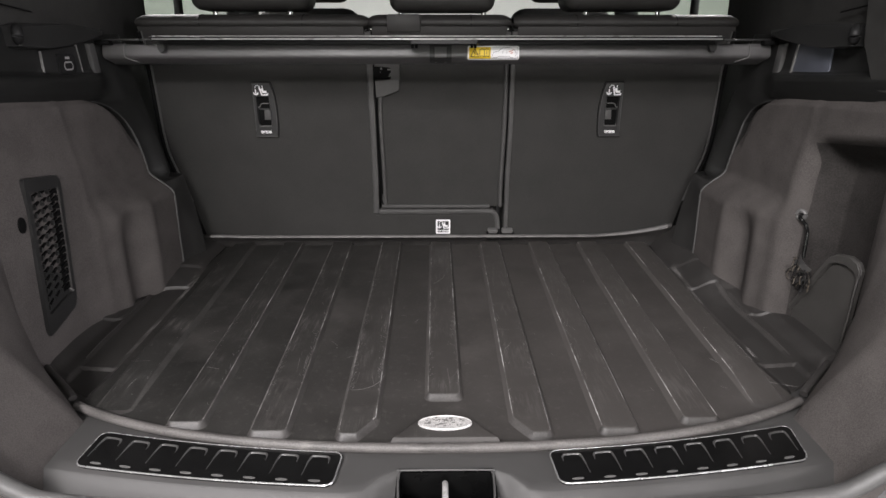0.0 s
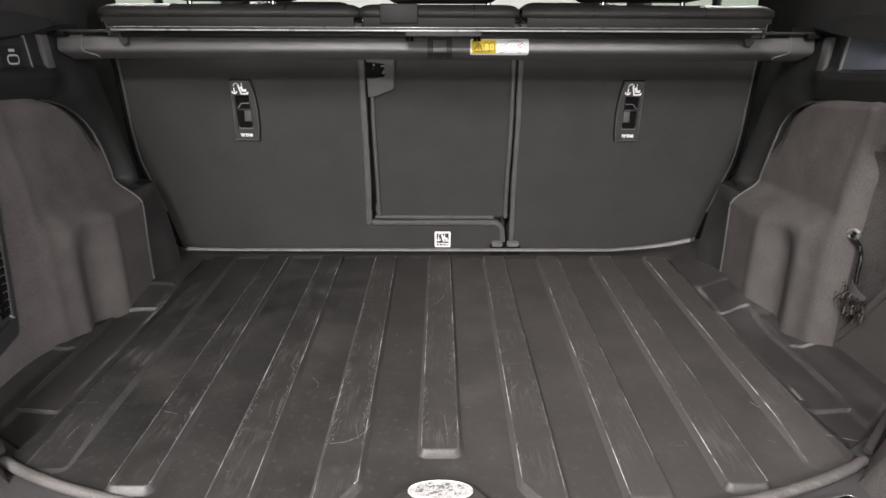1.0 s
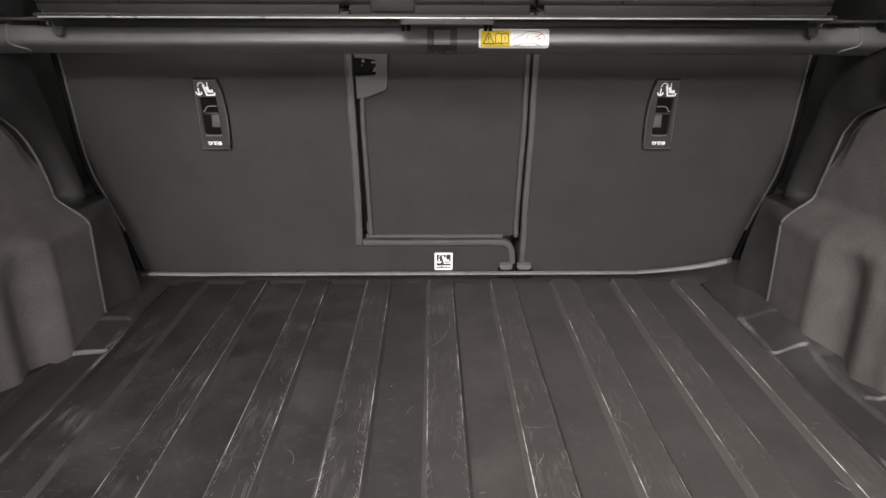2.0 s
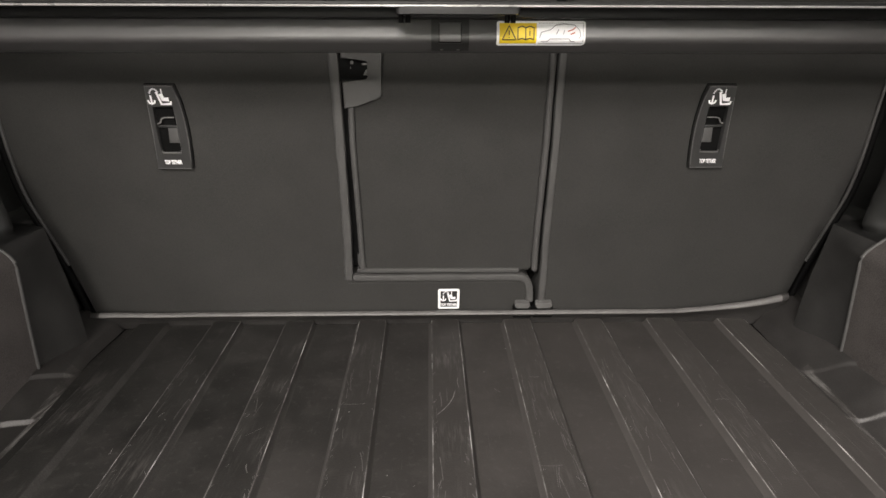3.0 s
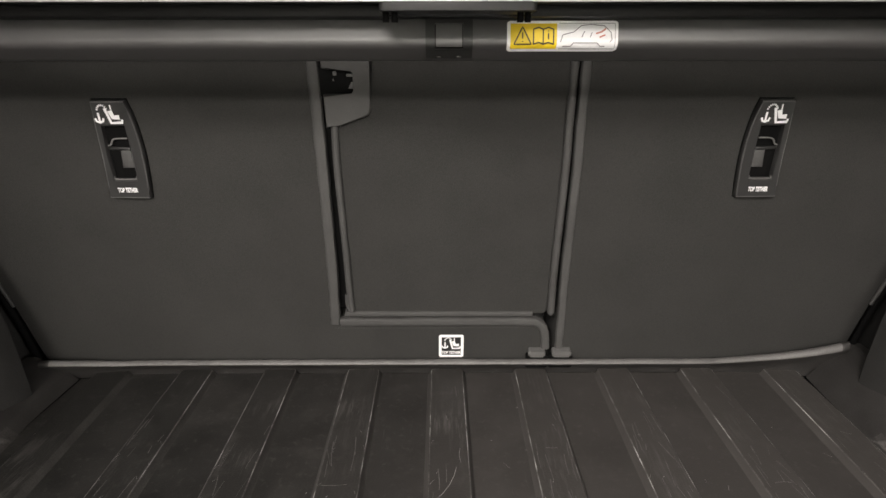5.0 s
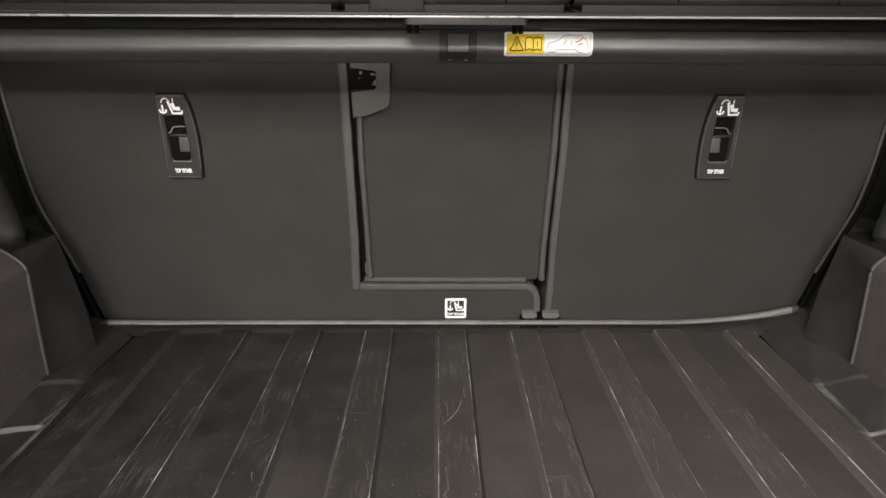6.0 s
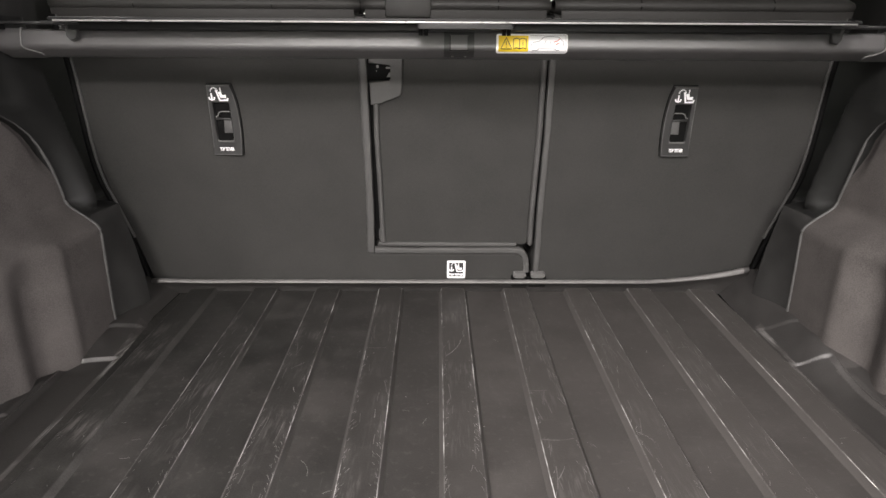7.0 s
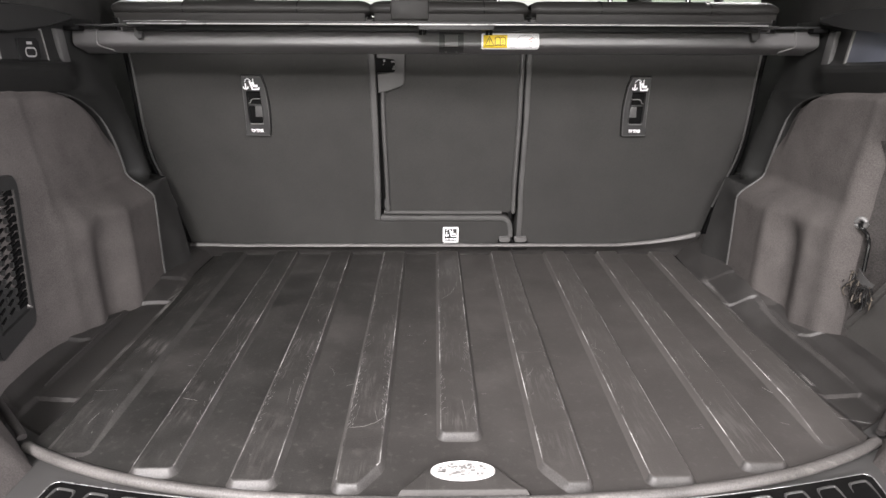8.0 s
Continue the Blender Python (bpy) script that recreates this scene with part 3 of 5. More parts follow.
        foot = [(0.440, 0.306), (0.456, 0.345), (0.459, 0.40), (0.460, 0.459), (0.502, 0.496), (0.552, 0.530), (0.594, 0.556), (0.622, 0.588), (0.67, 0.60)]
        high = [(0.590, 0.290), (0.600, 0.325), (0.602, 0.37), (0.600, 0.43), (0.598, 0.48), (0.598, 0.53), (0.602, 0.553), (0.609, 0.568), (0.67, 0.575)]
        t = u * (len(foot) - 1)
        i = min(int(t), len(foot) - 2)
        k = t - i
        w = smooth(-0.05, 0.26, z) ** 0.75
        a = [lerp(foot[i][c], foot[i + 1][c], k) for c in (0, 1)]
        b = [lerp(high[i][c], high[i + 1][c], k) for c in (0, 1)]
        return (lerp(a[0], b[0], w), lerp(a[1], b[1], w), z)

    tagged(part("rear_post_" + side, flip(sheet(post, 40, 44, (0.03, 0.004, 0)), sx), SIDE_CARPET),
           "carpeted trim of the tailgate post", "post trim", kind="structure")

# the grille in the carpet of one side
grille = thing("vent_grille", "black slatted vent grille set in the side carpet", "grille")


def on_grille(a, b, d):
    """a from the tailgate forwards, b upwards, both 0 to 1; d into the bay."""
    y = lerp(lerp(0.605, 0.685, a), lerp(0.627, 0.712, a), b)
    z = lerp(lerp(0.034, 0.056, a), lerp(0.277, 0.266, a), b)
    return (-(side_x(y, z, False) - d), y, z)


part("back_plate", prism([(0.03, 0.02), (0.97, 0.02), (0.97, 0.98), (0.03, 0.98)], 0.0012, on_grille), TRIM, grille)
rim_outer = round_rect(0, 1, 0, 1, 0.08)
rim_inner = [(lerp(0.10, 0.90, a), lerp(0.13, 0.91, b)) for a, b in round_rect(0, 1, 0, 1, 0.05)]
part("frame", ring_plate(rim_outer, rim_inner, 0.006, 0.002, on_grille), TRIM, grille, "black plastic surround")
part("bright_edge", prism([(0.875, 0.13), (0.91, 0.13), (0.91, 0.915), (0.875, 0.915)], 0.0062, on_grille), RISER, grille, "worn grey edge")
part("chipped_corner", tube([on_grille(0.83, 0.165, 0.005), on_grille(0.905, 0.135, 0.007)], 0.0013, 6), SATIN, grille, "bright chipped corner")
for k in range(14):
    b = lerp(0.155, 0.86, k / 13)
    part("slat", prism([(0.62, b + 0.020), (0.875, b + 0.052), (0.875, b + 0.012)], 0.0036, on_grille), DARK, grille)
    for c in (0.19, 0.41, 0.63):
        e = b - 0.012 + 0.055 * c
        part("stud", prism([(c - 0.018, e), (c + 0.018, e), (c + 0.010, e + 0.030), (c - 0.010, e + 0.030)], 0.0046, on_grille), TRIM, grille)
        part("stud_web", prism([(c + 0.02, e + 0.012), (c + 0.15, e + 0.034), (c + 0.15, e + 0.046), (c + 0.02, e + 0.032)], 0.0030, on_grille), DARK, grille)
part("plug", prism([(0.606 + 0.008 * math.cos(t), 0.214 + 0.012 * math.sin(t)) for t in (2 * math.pi * k / 16 for k in range(16))], 0.003,
                   lambda u, v, d: (-(side_x(u, v, False) + 0.0005 + 0 * d - d), u, v), 0.001), DARK, None)
tagged(bpy.data.objects["plug"], "small black oval plug in the side carpet", "plug")

# the bin on the other side: flap, ring, cord and net
flap = thing("bin_flap", "upright dark rubber flap of the side bin with a bound edge", "bin flap")


def on_flap(y, z, d):
    return (0.630 - d + 0.02 * z, y, z)


flap_out = [(0.766, -0.004), (0.725, 0.060), (0.690, 0.116), (0.676, 0.137), (0.655, 0.149), (0.630, 0.154), (0.610, 0.151), (0.600, 0.140), (0.601, 0.080), (0.604, -0.006)]
flap_in = [(0.757, -0.004), (0.717, 0.053), (0.683, 0.107), (0.669, 0.126), (0.655, 0.133), (0.630, 0.1365), (0.612, 0.133), (0.6055, 0.127), (0.6045, 0.080), (0.607, -0.006)]
part("panel", prism(flap_in, 0.002, on_flap), FLAP, flap, "recessed dark panel")
part("rim", ring_plate(flap_out, flap_in, 0.0085, 0.003, on_flap), FLAP, flap, "raised rubber rim")
part("bright_edge", tube([on_flap(*p, 0.0065) for p in flap_out[6:]], 0.0013, 6), RUBBER_EDGE, flap, "pale worn edge")
ring = thing("lashing_eye", "grey lashing eye in the side bin", "eyelet")
EYE = (side_x(0.749, 0.187, True) - 0.0030, 0.749, 0.187)
part("washer", tube([(EYE[0] + 0.0045 * math.cos(t), EYE[1] - 0.0055 * math.cos(t), EYE[2] + 0.0068 * math.sin(t)) for t in (2 * math.pi * k / 14 for k in range(14))], 0.0036, 8, closed=True), STRIP, ring)
net = thing("elastic_net", "bundled black elastic net hanging on a cord", "net")
part("cord", tube(curve_points([(EYE[0], 0.748, 0.187), (EYE[0] - 0.006, 0.741, 0.184), (0.6175, 0.735, 0.172), (0.619, 0.730, 0.155), (0.618, 0.726, 0.118)], 5), 0.0029, 8), GLOSS, net)
part("tab", sheet(lambda u, v: (0.6175 - 0.004 * math.sin(math.pi * u), lerp(0.735, 0.700, u) + 0.004 * v, lerp(0.120, 0.106, u) - 0.016 * v * (1 - 0.4 * u)), 6, 4, (0.0012, 0, 0)), SEAL, net, "grey woven tab")
rnd = random.Random(5)
for k in range(50):
    u = rnd.random()
    y0, z0 = lerp(0.748, 0.702, u), lerp(0.112, 0.100, u)
    pts = [(0.617, y0, z0)]
    for q in range(3):
        x_, y_, z_ = pts[-1]
        pts.append((min(0.622, max(0.606, x_ + rnd.uniform(-0.006, 0.004))), y_ + rnd.uniform(-0.009, 0.009), max(0.052, z_ - rnd.uniform(0.002, 0.017))))
    part("strand", tube(curve_points(pts, 3), rnd.uniform(0.0006, 0.0012), 5), (TAN, BAR, BIN)[k % 3], net)

# ---- the sill with its tread plates and latch ----
sill = thing("sill", "grey plastic tailgate sill with gloss black tread plates", "sill", kind="structure")


def sill_front(x):
    """Where the sill's top begins to fall towards the tailgate."""
    return 0.318 + 0.222 * x * x + 0.040 * (1 - smooth(0.060, 0.102, abs(x - 0.0055)))


def sill_piece(x0, x1, v0=0.0, v1=1.0):
    prof = [(0.03, 1, -0.0150), (0.0, 1, -0.0140), (-0.012, 1, -0.0132), (0.0, 0, -0.0135), (-0.0025, 0, -0.0150), (-0.018, 0, -0.0285), (-0.036, 0, -0.046), (-0.050, 0, -0.064), (-0.060, 0, -0.16)]
    def fn(u, v):
        x = lerp(x0, x1, u)
        t = lerp(v0, v1, v) * (len(prof) - 1)
        i = min(int(t), len(prof) - 2)
        a, b = ((mat_front(x) if p[1] else sill_front(x)) + p[0] for p in prof[i:i + 2])
        return (x, lerp(a, b, t - i), lerp(prof[i][2], prof[i + 1][2], t - i))
    return fn


LATCH = (-0.050, 0.061)
part("cover", joined(sheet(sill_piece(-0.56, LATCH[0]), 26, 32), sheet(sill_piece(LATCH[1], 0.56), 26, 32),
                     sheet(sill_piece(LATCH[0], LATCH[1], 0.0, 0.36), 6, 10)), SILL, sill)
lx = 0.5 * (LATCH[0] + LATCH[1])
part("latch_well", joined(box(LATCH[0], LATCH[1], 0.290, 0.360, -0.065, -0.060, 0.002), box(LATCH[0], LATCH[1], 0.356, 0.362, -0.062, -0.016),
                          box(LATCH[0] - 0.002, LATCH[0] + 0.002, 0.290, 0.360, -0.062, -0.018), box(LATCH[1] - 0.002, LATCH[1] + 0.002, 0.290, 0.360, -0.062, -0.018)), WELL, sill, "gloss black latch well")
part("well_rim", tube(curve_points([(LATCH[0] + 0.003, 0.30, -0.016), (LATCH[0] + 0.0005, 0.335, -0.0135), (LATCH[0] + 0.0015, 0.353, -0.0128), (LATCH[0] + 0.007, 0.3565, -0.0128), (LATCH[1] - 0.007, 0.3565, -0.0128), (LATCH[1] - 0.0015, 0.353, -0.0128), (LATCH[1] - 0.0005, 0.335, -0.0135), (LATCH[1] - 0.003, 0.30, -0.016)], 4), 0.0013, 8), SEAL, sill)
part("striker", tube(curve_points([(0.0045, 0.349, -0.062), (0.0045, 0.349, -0.032), (0.0045, 0.344, -0.022), (0.0045, 0.318, -0.018), (0.0045, 0.308, -0.024), (0.0045, 0.305, -0.062)], 5), 0.0034, 10), STEEL, sill, "bright steel striker loop")
# two added pale discs stand for the bright glints in the well
for bx in (-0.036, 0.046):
    part("glint_disc", prism([(bx + 0.0032 * math.cos(t), 0.336 + 0.0032 * math.sin(t)) for t in (2 * math.pi * k / 10 for k in range(10))], 0.003, lambda u, v, d: (u, v, -0.060 + d), 0.001), STRIP, sill, "small pale disc for a glint in the latch well")

for sx in (-1, 1):
    inner, outer = (0.119, 0.431) if sx < 0 else (0.131, 0.447)

    def on_tread(a, b, d, sx=sx, inner=inner, outer=outer):
        """a from the middle outwards, b from the mat's side to the tailgate's side, both 0 to 1."""
        x = lerp(inner + 0.004 * b, outer + ((0.006 - 0.012 * b) if sx > 0 else (0.001 + 0.002 * b)), a)
        return (sx * x, lerp(0.3820 + 0.26 * x * x, 0.3245 + 0.222 * x * x, b), -0.0128 + d)

    loop = []
    for cx, cy, a0 in ((0.965, 0.82, 0), (0.035, 0.82, 90), (0.035, 0.18, 180), (0.965, 0.18, 270)):
        ring_pts = [(cx + 0.035 * math.cos(radians(a0 + 15 * k)), cy + 0.18 * math.sin(radians(a0 + 15 * k))) for k in range(7)]
        if loop:
            last = loop[-1]
            loop += [(lerp(last[0], ring_pts[0][0], k / 16), lerp(last[1], ring_pts[0][1], k / 16)) for k in range(1, 16)]
        loop += ring_pts
    last = loop[-1]
    loop += [(lerp(last[0], loop[0][0], k / 8), lerp(last[1], loop[0][1], k / 8)) for k in range(1, 8)]
    tread = part("tread_plate", prism(loop, 0.0035, on_tread, 0.0006), GLOSS, sill, "gloss black tread plate")
    part("bright_rim", tube([on_tread(a, b, 0.0028) for a, b in loop], 0.0011, 6, closed=True), RIM, tread, "bright metal rim")
    for k in range(8):
        u0 = lerp(0.075, 0.925, k / 7)
        ridge = curve_points([on_tread(u0 + q, b, 0.0036) for q, b in ((0.050, 0.74), (0.046, 0.40), (0.041, 0.23), (0.031, 0.165), (-0.018, 0.165), (-0.028, 0.195), (-0.032, 0.25), (-0.033, 0.36))], 4)
        n = len(ridge)
        part("ridge", tube(ridge, [lerp(0.0004, 0.0015, smooth(0, 0.30, min(q, n - 1 - q) / n)) for q in range(n)], 6), RIDGE, tread, "raised dark ridge")
        part("foot_pad", prism([(u0 - 0.004 + 0.026 * math.cos(t) * (1 - 0.12 * math.cos(t) ** 2), 0.892 + 0.026 * math.sin(t)) for t in (2 * math.pi * q / 12 for q in range(12))], 0.0042, on_tread, 0.0006), STRIP, tread, "small silver pad")

seal_half = [(0.585, 0.285, 0.62), (0.583, 0.288, 0.30), (0.565, 0.292, 0.16), (0.530, 0.300, 0.085), (0.500, 0.303, 0.040), (0.476, 0.305, 0.020), (0.457, 0.305, 0.006), (0.437, 0.305, -0.005), (0.40, 0.305, -0.012), (0.34, 0.303, -0.018), (0.20, 0.300, -0.026), (0.10, 0.298, -0.030)]
seal = tagged(part("tailgate_seal", tube(curve_points([(-x, y, z) for x, y, z in seal_half] + seal_half[::-1], 8), 0.0095, 12), SEAL),
              "dark grey rubber seal round the tailgate opening", "seal", kind="structure")
tagged(part("rear_panel", sheet(lambda u, v: (lerp(-0.86, 0.86, u), 0.262 - 0.06 * math.sin(math.pi * v * 0.5), lerp(-0.065, -0.55, v)), 12, 8, (0, 0.05, 0)), PAINT), "dark painted rear panel under the sill", "car body", kind="structure")

# ---- the load mat ----
mat = thing("load_mat", "worn black moulded rubber load mat with raised ribs", "load mat")


front = [(x, mat_front(x)) for x in (lerp(-0.495, 0.495, k / 40) for k in range(41))]


def rib_x(k, y):
    return 0.005 + 0.12 * k * (1 - 0.095 * (1.167 - y))


PANEL_EDGE_EAST = [(0.40, 0.497), (0.497, 0.497), (0.58, 0.490), (0.81, 0.491), (0.90, 0.498), (1.02, 0.506), (1.06, 0.512), (1.18, 0.520)]
PANEL_EDGE = [(0.40, 0.497), (0.497, 0.497), (0.58, 0.492), (0.92, 0.505), (1.02, 0.516), (1.06, 0.520), (1.18, 0.520)]


def panel_edge(y, right):
    return between(PANEL_EDGE_EAST if right else PANEL_EDGE, y)


inner = [(0.497, 0.497), (0.492, 0.58), (0.505, 0.92), (0.516, 1.02), (0.520, 1.06), (0.520, 1.172), (0.45, 1.186)]
RIB = 0.0085


slab = front[1:-1] + [(x, y) for y, x in PANEL_EDGE_EAST[1:-1]] + inner[-2:] + [(-x, y) for x, y in inner[::-1]]
part("middle_panel", prism(slab, 0.0155, lambda u, v, d: (u, v, -0.024 + d), 0.003, 2), RUBBER, mat)
part("edge_groove", tube([(x, mat_front(x) + 0.0090, -0.0096) for x in (lerp(-0.49, 0.49, k / 50) for k in range(51))], 0.0016, 6), DARK, mat, "dark groove behind the front edge")
part("front_edge", tube([(x, mat_front(x) + 0.0025, -0.0070) for x in (lerp(-0.497, 0.497, k / 50) for k in range(51))], 0.0062, 10), RUBBER_EDGE, mat, "worn grey front edge")
BEVEL_EAST = [(0.52, 0.552), (0.60, 0.554), (0.72, 0.557), (0.81, 0.556), (0.885, 0.549), (0.93, 0.548)]
BEVEL = [(0.52, 0.552), (0.60, 0.554), (0.72, 0.559), (0.855, 0.566), (0.93, 0.566)]


def border(x, y, right):
    """Height of the mat's border: trays stepping up towards the seats, a bevel to the outer shelf, the curled edge."""
    corner = 0.524 + 0.62 * (x - 0.505)
    step = lambda at: smooth(at - 0.0016, at + 0.0016, y)
    high = 0.75 if right else 1.0
    low = (-0.0236 + 0.0050 * smooth(corner - 0.0018, corner + 0.0018, y) + 0.0050 * step(0.596 + 0.10 * (x - 0.50))
           + 0.0060 * high * step((0.904 if right else 0.922) - 0.42 * (x - 0.50)) + 0.0055 * high * step((1.027 if right else 1.039) - 1.05 * (x - 0.50)))
    z = low
    if y < 0.93:
        edge = between(BEVEL_EAST if right else BEVEL, y)
        shelf = lerp(-0.0125, -0.0085, smooth(0.60, 0.68, y))
        lift = smooth(edge, edge + 0.008, x) * (1 - smooth(0.918, 0.924, y - 0.0)) * smooth(corner - 0.002, corner + 0.02, y)
        z = lerp(low, max(low, shelf), lift)
        ear = 0.769 - (0.27 if right else 0.62) * (x - 0.557)
        z += 0.0045 * smooth(ear - 0.0018, ear + 0.0018, y) * smooth(edge + 0.006, edge + 0.014, x) * (1 - smooth(0.83, 0.86, y))
    # the panel's sloping shoulder
    rim_at = panel_edge(y, right)
    z = lerp(-0.0088, z, min(1.0, max(0.0, (x - rim_at) / (0.0175 if right else 0.0125))))
    z += 0.011 * smooth(0.578, 0.607, x) * (1 - smooth(0.80, 0.90, y)) * smooth(0.57, 0.62, y)
    # the floor climbs towards the wheel arch, more so on one side
    z += (0.036 if right else 0.017) * smooth(0.512, 0.558, x) * smooth(0.80 if right else 0.86, 0.93 if right else 0.98, y)
    # the edge curls up beside the trim, with a dip where it bends
    turn = (0.003 if right else 0.010) * smooth(1.035, 1.075, y) + (0.012 if right else 0.004) * smooth(1.08, 1.15, y)
    turn *= 1 - 0.35 * math.exp(-((y - 1.062) / 0.010) ** 2) - (0.0 if right else 0.35) * math.exp(-((y - 1.120) / 0.012) ** 2)
    return z + turn * smooth(0.540, 0.578, x) ** 1.4


def border_mesh(right, nu=56, nv=420):
    """One side of the mat as a smooth moulded sheet; worn risers and the east bevel take a second colour, paler as if
    lit.
    """
    bm = bmesh.new()
    grid = []
    for j in range(nv + 1):
        y = lerp(0.484, 1.166, j / nv)
        x0 = panel_edge(y, right) - (0.003 if y < 1.03 else 0.0)
        wall_x = side_x(max(y, 0.5), 0.004, False) + 0.004 + 0.014 * smooth(1.0, 1.05, y) + 0.014 * smooth(1.06, 1.14, y)
        if right:
            wall_x += 0.026 * (1 - smooth(0.735, 0.775, y))
        rim_x = between([(0.484, 0.503), (0.52, 0.546), (0.553, 0.588), (0.58, 0.622), (0.62, 0.70)], y)
        x1 = max(x0 + 0.002, min(wall_x, rim_x))
        row = []
        for i in range(nu + 1):
            x = lerp(x0, x1, i / nu)
            row.append(bm.verts.new((x, y, border(x, y, right))))
        grid.append(row)
    for j in range(nv):
        for i in range(nu):
            f = bm.faces.new((grid[j][i], grid[j][i + 1], grid[j + 1][i + 1], grid[j + 1][i]))
            f.normal_update()
            c = f.calc_center_median()
            across = (c.x - panel_edge(c.y, right)) / (0.0175 if right else 0.0125)
            rub = 0.0 < across < 1.0 and 0.64 < c.y < 1.035 if not right else 0.55 < across < 1.0 and 0.62 < c.y < 1.02
            bevel = c.x - between(BEVEL_EAST if right else BEVEL, c.y)
            slope_ = right and 0.001 < bevel < 0.009 and 0.64 < c.y < 0.885
            # faces turned to the tailgate get the paler colour, as lit
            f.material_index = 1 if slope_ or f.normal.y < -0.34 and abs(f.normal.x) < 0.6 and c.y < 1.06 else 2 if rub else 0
    return bm


for sx in (-1, 1):
    part("moulded_border", flip(border_mesh(sx > 0), sx), CLEAN_RUBBER, mat, "stepped trays with worn risers coloured as lit", more=(RISER, RUBBED))
    part("corner_lip", flip(tube(curve_points([(0.507, 0.496, -0.002), (0.515, 0.504, 0.001), (0.541, 0.528, 0.003), (0.568, 0.553, 0.003), (0.590, 0.575, 0.001)], 5), 0.0052, 10), sx), RUBBER_END, mat, "turned-up corner edge")
for sx in (-1, 1):
    line = [(between(BEVEL_EAST if sx > 0 else BEVEL, y) + 0.0075, y) for y in (lerp(0.625, 0.872 if sx > 0 else 0.905, k / 24) for k in range(25))]
    # a pale tube paints the light caught along the bevel
    part("bevel_edge", flip(tube([(x, y, border(x, y, sx > 0) + 0.0002) for x, y in line], 0.0011, 6), sx), RISER, mat, "pale line for the light on the bevel edge")


def rib(k):
    """One raised rib: rounded ends, drafted walls with a fillet at the foot, and a worn arris."""
    y0 = {0: 0.500, 1: 0.412, -1: 0.412}.get(k, mat_front(rib_x(k, 0.45)) + 0.019)
    y1, w, n = 1.181, 0.0222, 34

    def edge(side):
        """One long edge from the front's middle to the back's middle."""
        chamfer = side == -k
        cut_, r = (0.022, 0.033) if chamfer else (0.0065, 0.0065)
        out = []
        for i in range(8):
            a = i / 7
            if chamfer:
                out.append((side * (w - cut_ * (1 - a)), y0 + r * a))
            else:
                out.append((side * (w - cut_ * (1 - math.sin(a * math.pi / 2))), y0 + r * (1 - math.cos(a * math.pi / 2))))
        out += [(side * w, lerp(y0 + r, y1 - 0.005, i / n)) for i in range(1, n)]
        out += [(side * (w - 0.004 * (1 - math.cos(a))), y1 - 0.005 + 0.005 * math.sin(a)) for a in (math.pi / 2 * i / 4 for i in range(5))]
        return [Vector((rib_x(k, y) + dx, y)) for dx, y in out]

    left, rght = edge(-1), edge(1)
    loop = left + rght[::-1]
    m = len(loop)
    normals = []
    for i in range(m):
        d = (loop[(i + 1) % m] - loop[i - 1]).normalized()
        normals.append(Vector((-d.y, d.x)))
    bm = bmesh.new()

    def top(y):
        return -RIB * 0.93 * (1 - smooth(y0, y0 + 0.09, y)) if abs(k) == 4 else 0.0

    rings = []
    for off, low in ((1.0, 1.02), (0.72, 0.90), (0.22, 0.20), (0.05, 0.045), (-0.12, 0.004), (-0.34, 0.0)):
        ring_ = []
        for p, nr in zip(loop, normals):
            reach = 0.0055 + 0.003 * max(0.0, -nr.y)
            q = p + nr * reach * off
            z = top(p.y)
            ring_.append(bm.verts.new((q.x, q.y, lerp(z, -RIB, low))))
        rings.append(ring_)
    for r, (a, b) in enumerate(zip(rings, rings[1:])):
        for i in range(m):
            f = bm.faces.new((a[i], a[(i + 1) % m], b[(i + 1) % m], b[i]))
            # front ends and walls are coloured paler, as if catching light
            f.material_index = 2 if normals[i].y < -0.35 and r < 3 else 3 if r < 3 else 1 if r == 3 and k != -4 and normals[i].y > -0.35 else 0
    half = len(left)
    inner = rings[-1]
    for i in range(half - 1):
        bm.faces.new((inner[i], inner[i + 1], inner[m - 2 - i], inner[m - 1 - i]))
    return bm


for k in range(-4, 5):
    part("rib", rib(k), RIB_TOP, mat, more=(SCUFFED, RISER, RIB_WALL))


def lip(u, v):
    """The mat's narrow turned-up edge along the seats."""
    x = lerp(-0.560, 0.560, u)
    rise = 0.032 * max(0.0, (x - 0.37) / 0.186) ** 1.7 + 0.007 * smooth(0.42, 0.55, -x)
    prof = [(1.1612, 0.0168), (1.1608, 0.0178), (1.1612, 0.0190), (1.1625, 0.0206), (1.1645, 0.0220), (1.167, 0.0224), (1.170, 0.0215), (1.171, 0.012)]
    t = v * (len(prof) - 1)
    i = min(int(t), len(prof) - 2)
    y, z = (lerp(prof[i][c], prof[i + 1][c], t - i) for c in (0, 1))
    bend = 0.014 * smooth(0.40, 0.556, abs(x))
    return (x, y - bend, z + rise * (0.86 + 0.14 * smooth(0, 0.5, v)))


def lip_slice(x0, x1):
    return lambda u, v: lip((lerp(x0, x1, u) + 0.560) / 1.120, v)


# the lip's bright highlight is painted by this paler material
part("back_lip", sheet(lip_slice(-0.546, 0.550), 60, 12), LIP, mat, "narrow worn grey lip with its highlight in the colour")
for x0, x1 in ((-0.560, -0.546), (0.550, 0.560)):
    part("lip_corner", sheet(lip_slice(x0, x1), 8, 12), CLEAN_RUBBER, mat)


